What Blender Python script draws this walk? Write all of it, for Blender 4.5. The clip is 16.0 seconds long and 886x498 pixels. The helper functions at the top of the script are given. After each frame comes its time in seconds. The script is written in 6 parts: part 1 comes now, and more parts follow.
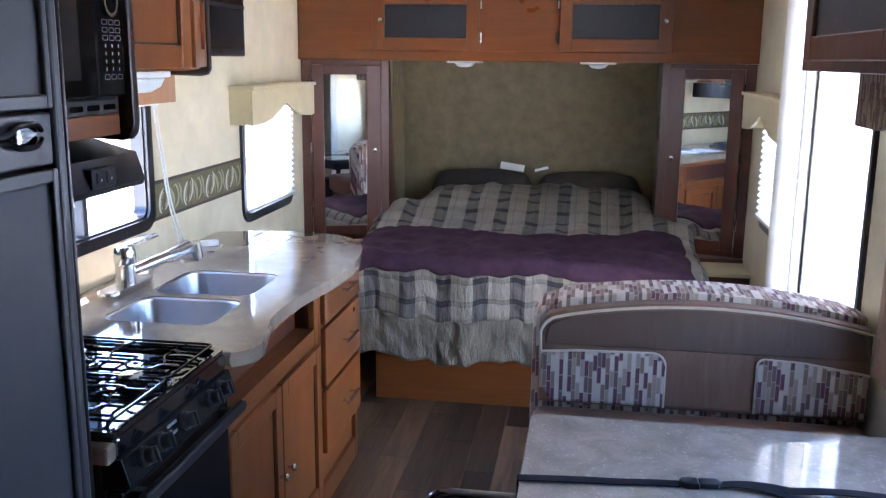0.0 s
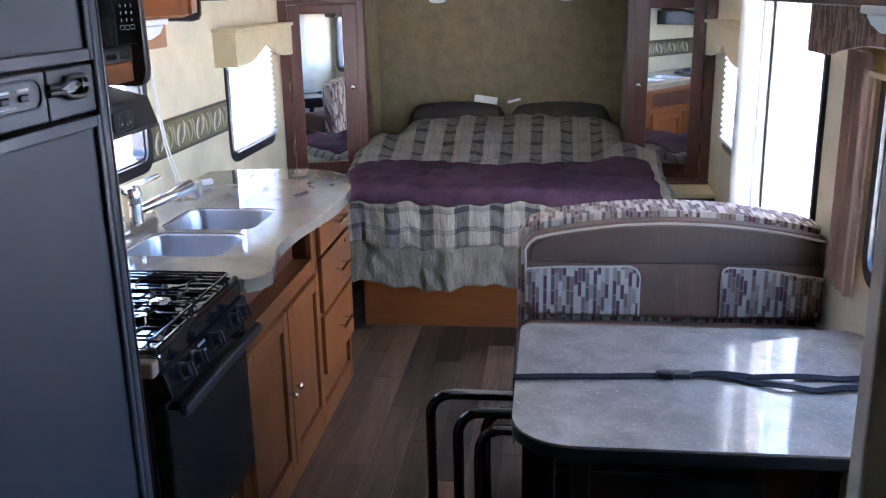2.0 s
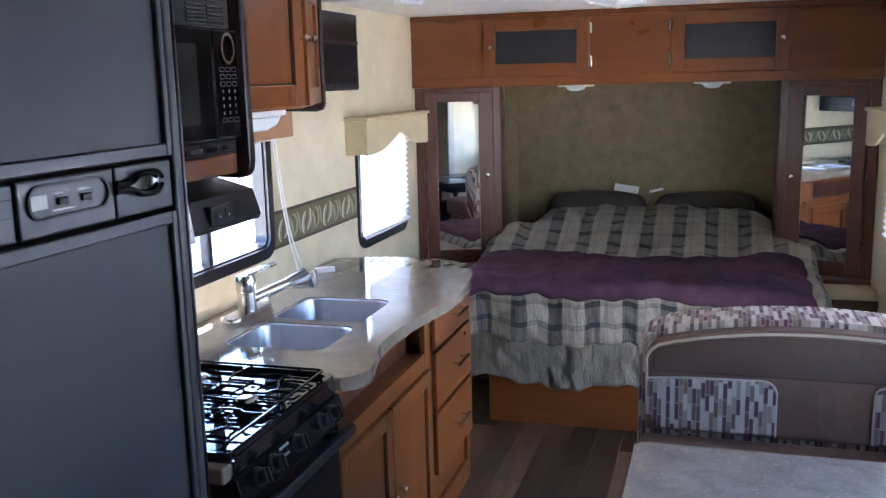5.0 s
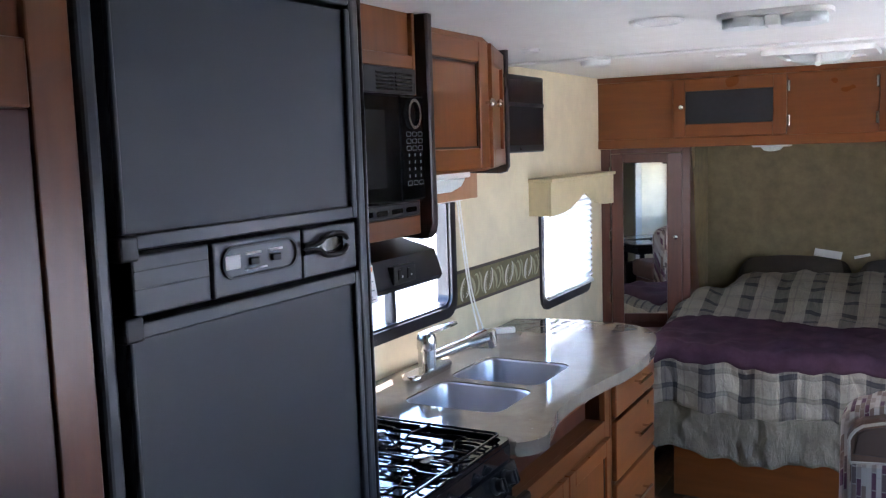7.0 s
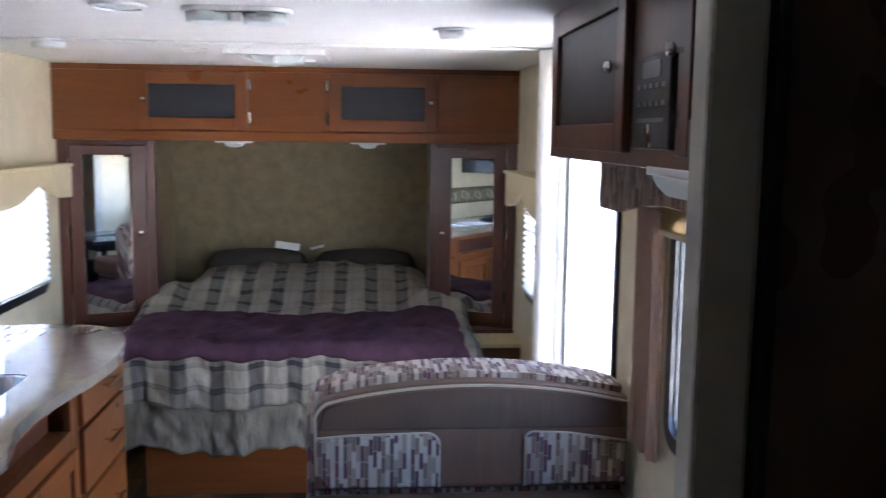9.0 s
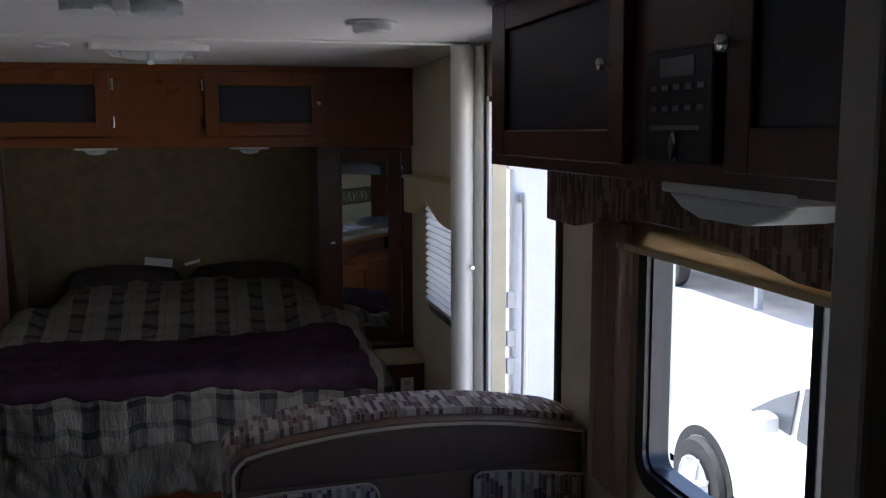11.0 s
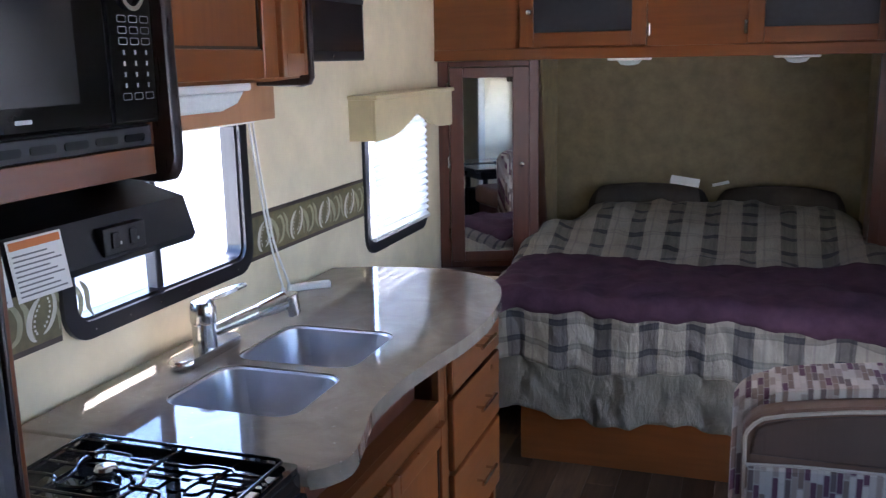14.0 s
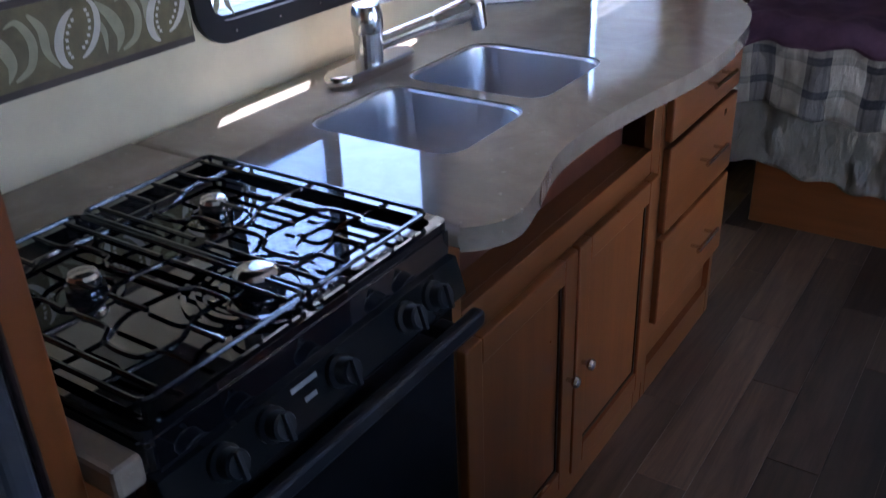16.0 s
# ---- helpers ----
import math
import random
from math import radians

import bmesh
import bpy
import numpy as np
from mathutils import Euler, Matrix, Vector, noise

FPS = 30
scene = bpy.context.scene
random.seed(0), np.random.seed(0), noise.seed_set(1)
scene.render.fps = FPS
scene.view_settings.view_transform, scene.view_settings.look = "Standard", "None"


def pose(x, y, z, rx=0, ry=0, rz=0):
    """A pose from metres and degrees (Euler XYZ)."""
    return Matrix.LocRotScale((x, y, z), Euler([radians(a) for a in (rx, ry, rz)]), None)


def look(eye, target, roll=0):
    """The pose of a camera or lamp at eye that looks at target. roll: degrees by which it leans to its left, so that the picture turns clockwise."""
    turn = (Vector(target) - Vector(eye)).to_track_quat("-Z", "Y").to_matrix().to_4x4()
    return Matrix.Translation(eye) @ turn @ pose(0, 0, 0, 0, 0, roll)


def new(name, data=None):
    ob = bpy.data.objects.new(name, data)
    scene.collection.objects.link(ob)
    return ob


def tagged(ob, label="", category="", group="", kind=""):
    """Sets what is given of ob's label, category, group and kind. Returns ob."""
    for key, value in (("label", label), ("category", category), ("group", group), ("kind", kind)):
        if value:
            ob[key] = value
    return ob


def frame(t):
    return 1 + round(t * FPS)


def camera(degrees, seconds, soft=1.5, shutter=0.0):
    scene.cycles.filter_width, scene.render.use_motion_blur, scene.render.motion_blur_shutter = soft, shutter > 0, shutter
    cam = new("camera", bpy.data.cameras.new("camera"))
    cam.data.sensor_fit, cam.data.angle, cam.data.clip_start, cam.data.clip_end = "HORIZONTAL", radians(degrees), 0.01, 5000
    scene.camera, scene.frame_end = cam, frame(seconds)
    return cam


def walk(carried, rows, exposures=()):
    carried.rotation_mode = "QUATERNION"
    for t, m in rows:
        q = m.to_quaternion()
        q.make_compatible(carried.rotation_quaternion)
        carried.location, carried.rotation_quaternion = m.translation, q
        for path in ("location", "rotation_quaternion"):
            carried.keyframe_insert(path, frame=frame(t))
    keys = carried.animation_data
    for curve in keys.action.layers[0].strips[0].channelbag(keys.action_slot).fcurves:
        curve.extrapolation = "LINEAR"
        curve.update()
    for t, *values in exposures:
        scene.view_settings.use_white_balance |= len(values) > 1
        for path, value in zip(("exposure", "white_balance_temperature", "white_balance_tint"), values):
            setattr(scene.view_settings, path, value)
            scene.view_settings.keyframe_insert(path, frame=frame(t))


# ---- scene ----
cam = camera(52.0, 16.0, soft=1.2, shutter=0.2)
PATH = [
    (0, (1.52, -0.043, 1.62), (1.213, 1.89, 1.211), 0.6),
    (0.5, (1.541, -0.123, 1.609), (1.21, 1.789, 1.127), 0.0),
    (1, (1.525, -0.194, 1.63), (1.275, 1.714, 1.087), -0.7),
    (1.5, (1.498, -0.246, 1.64), (1.266, 1.665, 1.098), -0.9),
    (2, (1.485, -0.259, 1.644), (1.25, 1.65, 1.097), -1.1),
    (2.5, (1.491, -0.257, 1.641), (1.252, 1.652, 1.093), -0.4),
    (3, (1.499, -0.239, 1.646), (1.262, 1.669, 1.096), -0.6),
    (3.2, (1.506, -0.222, 1.645), (1.269, 1.686, 1.097), -0.5),
    (5.5, (1.589, -0.058, 1.661), (0.897, 1.792, 1.348), -1.3),
    (6, (1.584, -0.051, 1.666), (0.795, 1.765, 1.385), -1.0),
    (6.5, (1.585, -0.05, 1.664), (0.709, 1.73, 1.411), -1.6),
    (7, (1.588, -0.057, 1.663), (0.638, 1.689, 1.435), -1.8),
    (7.5, (1.603, -0.07, 1.668), (0.691, 1.694, 1.436), -1.5),
    (8, (1.61, -0.062, 1.668), (0.997, 1.828, 1.438), -0.5),
    (8.5, (1.604, -0.058, 1.662), (1.304, 1.907, 1.438), -1.1),
    (9, (1.561, -0.023, 1.655), (1.721, 1.955, 1.406), 0.7),
    (9.2, (1.507, 0.016, 1.664), (1.838, 1.973, 1.411), 0.6),
    (11.3, (1.396, 0.343, 1.68), (1.874, 2.268, 1.424), -0.2),
    (11.5, (1.397, 0.354, 1.68), (1.749, 2.304, 1.412), -0.8),
    (12, (1.421, 0.407, 1.664), (1.403, 2.381, 1.343), -1.7),
    (12.5, (1.465, 0.461, 1.645), (1.225, 2.418, 1.304), -2.4),
    (13, (1.479, 0.477, 1.638), (1.006, 2.387, 1.276), -2.8),
    (13.5, (1.464, 0.526, 1.633), (0.96, 2.42, 1.236), -1.2),
    (14, (1.395, 0.636, 1.622), (0.76, 2.487, 1.213), -1.1),
    (14.5, (1.327, 0.728, 1.605), (0.575, 2.534, 1.187), -1.1),
    (15, (1.278, 0.803, 1.556), (0.414, 2.539, 1.065), -1.9),
    (15.5, (1.262, 0.903, 1.52), (0.311, 2.523, 0.833), -2.2),
    (16, (1.278, 1.052, 1.464), (0.279, 2.512, 0.525), -2.2),
]
EXPOSURES = [
    (0, 4.53, 5580, 21),
    (3, 4.62, 5600, 21),
    (5.5, 4.15, 5700, 20),
    (7.5, 4.02, 5750, 19),
    (8.5, 4.02, 5750, 19),
    (9, 4.2, 5700, 20),
    (9.2, 4.0, 5700, 20),
    (11.3, 1.65, 5900, 18),
    (11.6, 1.65, 5900, 18),
    (12, 2.05, 5900, 18),
    (12.5, 3.15, 5750, 20),
    (13, 3.75, 5700, 21),
    (13.5, 3.85, 5650, 22),
    (14.5, 3.57, 5600, 22),
    (15.5, 3.3, 5450, 23),
    (16, 3.5, 5450, 24),
]
walk(cam, [(t, look(eye, target, roll)) for t, eye, target, roll in PATH], EXPOSURES)

# ---- world, sun and exposure ----
SUN_EL, SUN_AZ = 69.0, -37.5          # degrees; the sun stands beyond the kitchen wall
world = bpy.data.worlds.new("daylight")
scene.world = world
world.use_nodes = True
wn = world.node_tree.nodes
sky = wn.new("ShaderNodeTexSky")
sky.sky_type = "NISHITA"
sky.sun_disc = False
sky.sun_elevation = radians(SUN_EL)
sky.sun_rotation = radians(SUN_AZ)
wn["Background"].inputs["Strength"].default_value = 0.15
world.node_tree.links.new(sky.outputs["Color"], wn["Background"].inputs["Color"])

sun = new("sun", bpy.data.lights.new("sun", "SUN"))
sun.data.energy, sun.data.angle, sun.data.color = 5.0, radians(0.5), (1.0, 0.95, 0.87)
_az, _el = radians(SUN_AZ), radians(SUN_EL)
_to = Vector((math.sin(_az) * math.cos(_el), math.cos(_az) * math.cos(_el), math.sin(_el)))
sun.matrix_world = look(_to * 20, (0, 0, 0))


# ---- materials ----
def nodes_of(name, rough=0.5, metal=0.0, spec=0.5):
    m = bpy.data.materials.new(name)
    m.use_nodes = True
    nt = m.node_tree
    b = nt.nodes["Principled BSDF"]
    b.inputs["Roughness"].default_value = rough
    b.inputs["Metallic"].default_value = metal
    b.inputs["Specular IOR Level"].default_value = spec
    return m, nt, b


def coords(nt, scale=(1, 1, 1), source="Object"):
    tc = nt.nodes.new("ShaderNodeTexCoord")
    mp = nt.nodes.new("ShaderNodeMapping")
    mp.inputs["Scale"].default_value = scale
    nt.links.new(tc.outputs[source], mp.inputs["Vector"])
    return mp.outputs["Vector"]


def noise_tex(nt, vec, scale, detail=4.0, rough=0.6, distort=0.0):
    n = nt.nodes.new("ShaderNodeTexNoise")
    n.inputs["Scale"].default_value = scale
    n.inputs["Detail"].default_value = detail
    n.inputs["Roughness"].default_value = rough
    n.inputs["Distortion"].default_value = distort
    nt.links.new(vec, n.inputs["Vector"])
    return n.outputs["Fac"]


def ramp(nt, fac, stops, mode="LINEAR"):
    r = nt.nodes.new("ShaderNodeValToRGB")
    r.color_ramp.interpolation = mode
    el = r.color_ramp.elements
    while len(el) < len(stops):
        el.new(0.5)
    for e, (p, c) in zip(el, stops):
        e.position, e.color = p, (*c, 1)
    nt.links.new(fac, r.inputs["Fac"])
    return r.outputs["Color"]


def math_node(nt, op, a, b=None, c=None):
    n = nt.nodes.new("ShaderNodeMath")
    n.operation = op
    for i, v in enumerate((a, b, c)):
        if v is None:
            continue
        if isinstance(v, (int, float)):
            n.inputs[i].default_value = v
        else:
            nt.links.new(v, n.inputs[i])
    return n.outputs[0]


def mix_rgb(nt, fac, a, b, mode="MIX"):
    n = nt.nodes.new("ShaderNodeMix")
    n.data_type, n.blend_type = "RGBA", mode
    for sock, v in ((n.inputs["Factor"], fac), (n.inputs[6], a), (n.inputs[7], b)):
        if isinstance(v, (int, float)):
            sock.default_value = v
        elif isinstance(v, tuple):
            sock.default_value = (*v, 1)
        else:
            nt.links.new(v, sock)
    return n.outputs[2]


def bump(nt, b, height, strength=0.2, dist=0.002):
    n = nt.nodes.new("ShaderNodeBump")
    n.inputs["Strength"].default_value = strength
    n.inputs["Distance"].default_value = dist
    nt.links.new(height, n.inputs["Height"])
    nt.links.new(n.outputs["Normal"], b.inputs["Normal"])


def plain(name, col, rough=0.5, metal=0.0, spec=0.5, vary=0.12, scale=9.0, grain=240.0, relief=0.05):
    """A surface of one colour with blotches, fine grain and uneven gloss."""
    m, nt, b = nodes_of(name, rough, metal, spec)
    v = coords(nt)
    big, fine = noise_tex(nt, v, scale), noise_tex(nt, v, grain, 2)
    lo, hi = tuple(c * (1 - vary) for c in col), tuple(min(1, c * (1 + vary)) for c in col)
    nt.links.new(ramp(nt, big, [(0.3, lo), (0.7, hi)]), b.inputs["Base Color"])
    r = math_node(nt, "MULTIPLY_ADD", big, 0.25 * rough, rough * 0.88)
    nt.links.new(r, b.inputs["Roughness"])
    if relief:
        bump(nt, b, fine, relief, 0.001)
    return m


def wood(name, dark, light, axis="z", rough=0.33, tight=1.0, per_object=0.0, spread=0.3, streak=0.10):
    """Stained timber with its grain along one axis."""
    m, nt, b = nodes_of(name, rough)
    s = {"x": (2.2, 30, 30), "y": (30, 2.2, 30), "z": (30, 30, 2.2)}[axis]
    v = coords(nt, tuple(k * tight for k in s))
    if per_object:
        info = nt.nodes.new("ShaderNodeObjectInfo")
        add = nt.nodes.new("ShaderNodeVectorMath")
        add.operation = "MULTIPLY_ADD"
        nt.links.new(info.outputs["Random"], add.inputs[0])
        add.inputs[1].default_value = (61, 47, 53)
        nt.links.new(v, add.inputs[2])
        v = add.outputs[0]
    g = noise_tex(nt, v, 1.0, 6, 0.65, 0.6)
    fine = noise_tex(nt, v, 4.5, 3, 0.7)
    broad = noise_tex(nt, coords(nt), 2.6, 2)
    col = ramp(nt, g, [(0.5 - spread, dark), (0.5 + spread, light)])
    col = mix_rgb(nt, math_node(nt, "MULTIPLY", fine, streak), col, tuple(c * 0.55 for c in dark))
    col = mix_rgb(nt, math_node(nt, "MULTIPLY", broad, 0.35), col, tuple(c * 1.15 for c in light))
    if per_object:
        tone = math_node(nt, "MULTIPLY_ADD", info.outputs["Random"], per_object, 1 - per_object / 2)
        hs = nt.nodes.new("ShaderNodeHueSaturation")
        nt.links.new(tone, hs.inputs["Value"])
        nt.links.new(col, hs.inputs["Color"])
        col = hs.outputs["Color"]
    nt.links.new(col, b.inputs["Base Color"])
    nt.links.new(math_node(nt, "MULTIPLY_ADD", fine, 0.2, rough - 0.08), b.inputs["Roughness"])
    if per_object:
        bump(nt, b, fine, 0.12, 0.0008)
    return m


def lacquered(name, dark, light, axis, rough=0.3):
    """Smooth stained and lacquered timber: soft, broad figure along one axis."""
    m, nt, b = nodes_of(name, rough)
    s = {"x": (0.8, 9, 9), "y": (9, 0.8, 9), "z": (9, 9, 0.8)}[axis]
    v = coords(nt, s)
    figure, hair = noise_tex(nt, v, 1.0, 2, 0.5), noise_tex(nt, v, 7.0, 1, 0.5)
    blend = math_node(nt, "MULTIPLY_ADD", hair, 0.35, math_node(nt, "MULTIPLY", figure, 0.65))
    nt.links.new(ramp(nt, blend, [(0.3, dark), (0.7, light)]), b.inputs["Base Color"])
    nt.links.new(math_node(nt, "MULTIPLY_ADD", noise_tex(nt, coords(nt), 5, 2), 0.12, rough - 0.06), b.inputs["Roughness"])
    return m


CH_D, CH_L = (0.128, 0.039, 0.009), (0.205, 0.066, 0.016)
cherry = lacquered("cherry_wood_upright", CH_D, CH_L, "z")
cherry_x = lacquered("cherry_wood_across", CH_D, CH_L, "x")
cherry_y = lacquered("cherry_wood_along", CH_D, CH_L, "y")
glaze = plain("dark_glazed_groove", (0.020, 0.008, 0.004), 0.4, vary=0.25)
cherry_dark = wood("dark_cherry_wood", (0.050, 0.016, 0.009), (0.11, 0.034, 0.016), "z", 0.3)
panel_brown = lacquered("brown_wood_panel", (0.085, 0.042, 0.026), (0.130, 0.066, 0.042), "z", 0.28)
espresso = wood("espresso_edge", (0.012, 0.007, 0.007), (0.024, 0.013, 0.012), "z", 0.28)
tan_board = wood("tan_vinyl_board", (0.30, 0.155, 0.075), (0.40, 0.215, 0.105), "z", 0.5, 0.6)
plank_wood = wood("floor_plank_vinyl", (0.015, 0.0085, 0.0045), (0.140, 0.082, 0.044), "y", 0.42, 0.75, 1.5, 0.16, 0.45)

wall_cream = plain("cream_wallpaper", (0.68, 0.60, 0.41), 0.62, vary=0.09, scale=6, grain=90, relief=0.08)
wall_olive = plain("olive_tan_wallboard", (0.255, 0.205, 0.110), 0.7, vary=0.2, scale=14, grain=120, relief=0.08)
cream_trim = plain("cream_vinyl_trim", (0.56, 0.53, 0.44), 0.5, vary=0.05)
ceiling_white = plain("white_ceiling_board", (0.84, 0.83, 0.79), 0.6, vary=0.03, grain=160, relief=0.06)
white_plastic = plain("white_plastic", (0.78, 0.78, 0.75), 0.4, vary=0.04, relief=0.0)
old_white = plain("off_white_vinyl", (0.70, 0.68, 0.62), 0.38, vary=0.05)
valance_tan = plain("tan_valance_board", (0.58, 0.49, 0.29), 0.55, vary=0.07, scale=12)
black_metal = plain("black_window_frame", (0.013, 0.013, 0.016), 0.3, vary=0.2)
black_gloss = plain("black_enamel", (0.006, 0.006, 0.008), 0.03, spec=1.0, vary=0.15, relief=0.0)
black_gloss.node_tree.nodes["Principled BSDF"].inputs["IOR"].default_value = 1.75
stove_black = plain("black_stove_front", (0.009, 0.009, 0.009), 0.22, spec=0.16, vary=0.15, relief=0.02)
black_satin = plain("black_satin_plastic", (0.013, 0.013, 0.014), 0.36, spec=0.3, vary=0.15, relief=0.03)
black_glass = plain("black_glass", (0.006, 0.006, 0.006), 0.08, spec=0.14, vary=0.1, relief=0.0)
dark_panel = plain("dark_cabinet_panel", (0.018, 0.019, 0.023), 0.42, vary=0.2, scale=40, relief=0.03)
fridge_black = plain("black_fridge_laminate", (0.029, 0.033, 0.040), 0.46, vary=0.08, scale=5, grain=420, relief=0.12)
fridge_trim = plain("charcoal_fridge_trim", (0.045, 0.048, 0.054), 0.3, vary=0.1)
chrome = plain("brushed_nickel", (0.66, 0.64, 0.60), 0.2, 1.0, vary=0.06, relief=0.02)
steel = plain("stainless_steel", (0.56, 0.56, 0.575), 0.33, 1.0, vary=0.08, scale=5, grain=400, relief=0.06)
iron = plain("enamelled_iron", (0.006, 0.006, 0.008), 0.14, spec=0.8, vary=0.2, relief=0.1)
brown_vinyl = plain("brown_upholstery", (0.165, 0.088, 0.052), 0.55, vary=0.14, scale=7, grain=300, relief=0.15)
dark_vinyl = plain("dark_brown_upholstery", (0.10, 0.055, 0.035), 0.55, vary=0.14, scale=7, grain=300, relief=0.15)
piping_mat = plain("beige_piping", (0.50, 0.41, 0.31), 0.6, vary=0.08)
plum = plain("plum_fleece", (0.060, 0.030, 0.043), 0.95, spec=0.1, vary=0.3, scale=11, grain=320, relief=0.5)
pillow_dark = plain("dark_pillow_cloth", (0.060, 0.050, 0.040), 0.85, spec=0.2, vary=0.2)
paper = plain("white_paper", (0.78, 0.77, 0.74), 0.7, vary=0.05)
orange_print = plain("orange_print", (0.62, 0.20, 0.05), 0.6, vary=0.05)
grey_print = plain("grey_print", (0.2, 0.2, 0.2), 0.6, vary=0.05)
white_print = plain("white_print", (0.75, 0.75, 0.75), 0.5, vary=0.03)
mattress_white = plain("mattress_ticking", (0.62, 0.60, 0.56), 0.8, vary=0.06)
strap_black = plain("black_webbing", (0.012, 0.012, 0.015), 0.85, spec=0.15, vary=0.2, grain=500, relief=0.3)
border_ground = plain("border_olive_print", (0.135, 0.115, 0.052), 0.6, vary=0.3, scale=22)
border_edge = plain("border_brown_print", (0.060, 0.044, 0.034), 0.6, vary=0.15)
border_scroll = plain("border_sage_print", (0.32, 0.31, 0.19), 0.6, vary=0.15, scale=30)
border_pale = plain("border_pale_print", (0.60, 0.58, 0.50), 0.6, vary=0.1, scale=30)
rv_white = plain("white_gelcoat", (0.74, 0.75, 0.77), 0.3, vary=0.04)
rv_grey = plain("grey_gelcoat", (0.30, 0.32, 0.35), 0.35, vary=0.06)
rubber = plain("tyre_rubber", (0.02, 0.02, 0.02), 0.8, vary=0.1)
concrete = plain("pale_gravel_lot", (0.54, 0.51, 0.46), 0.9, vary=0.2, scale=1.2, grain=30, relief=0.4)
car_paint = plain("white_car_paint", (0.70, 0.70, 0.71), 0.42, vary=0.02, relief=0.0)
car_glass = plain("tinted_car_glass", (0.10, 0.115, 0.13), 0.3, vary=0.1, relief=0.0)

# soft upright wrinkles in the stretched upholstery
for m in (brown_vinyl, dark_vinyl):
    nt = m.node_tree
    bump(nt, nt.nodes["Principled BSDF"], noise_tex(nt, coords(nt, (16, 16, 2.2)), 1.0, 3, 0.55, 0.4), 0.5, 0.012)

# worktop: mottled, polished laminate
worktop_mat, nt, b = nodes_of("mottled_stone_laminate", 0.13)
v = coords(nt)
c = ramp(nt, noise_tex(nt, v, 7, 6, 0.65, 0.8), [(0.3, (0.185, 0.150, 0.110)), (0.52, (0.235, 0.192, 0.143)), (0.72, (0.285, 0.238, 0.182))])
c = mix_rgb(nt, ramp(nt, noise_tex(nt, v, 55, 4), [(0.66, (0, 0, 0)), (0.72, (0.5, 0.5, 0.5))]), c, (0.44, 0.385, 0.32))
nt.links.new(c, b.inputs["Base Color"])
nt.links.new(math_node(nt, "MULTIPLY_ADD", noise_tex(nt, v, 18), 0.05, 0.03), b.inputs["Roughness"])
b.inputs["Specular IOR Level"].default_value = 0.7

# table laminate: cooler grey with worn glossy speckle
table_mat, nt, b = nodes_of("grey_stone_table_laminate", 0.2)
v = coords(nt)
c = ramp(nt, noise_tex(nt, v, 9, 6, 0.7, 0.5), [(0.3, (0.20, 0.172, 0.135)), (0.7, (0.34, 0.298, 0.24))])
c = mix_rgb(nt, ramp(nt, noise_tex(nt, v, 90, 3), [(0.6, (0, 0, 0)), (0.68, (0.5, 0.5, 0.5))]), c, (0.47, 0.43, 0.37))
nt.links.new(c, b.inputs["Base Color"])
nt.links.new(ramp(nt, noise_tex(nt, v, 34, 5, 0.7), [(0.44, (0.035, 0.035, 0.035)), (0.62, (0.13, 0.13, 0.13))]), b.inputs["Roughness"])

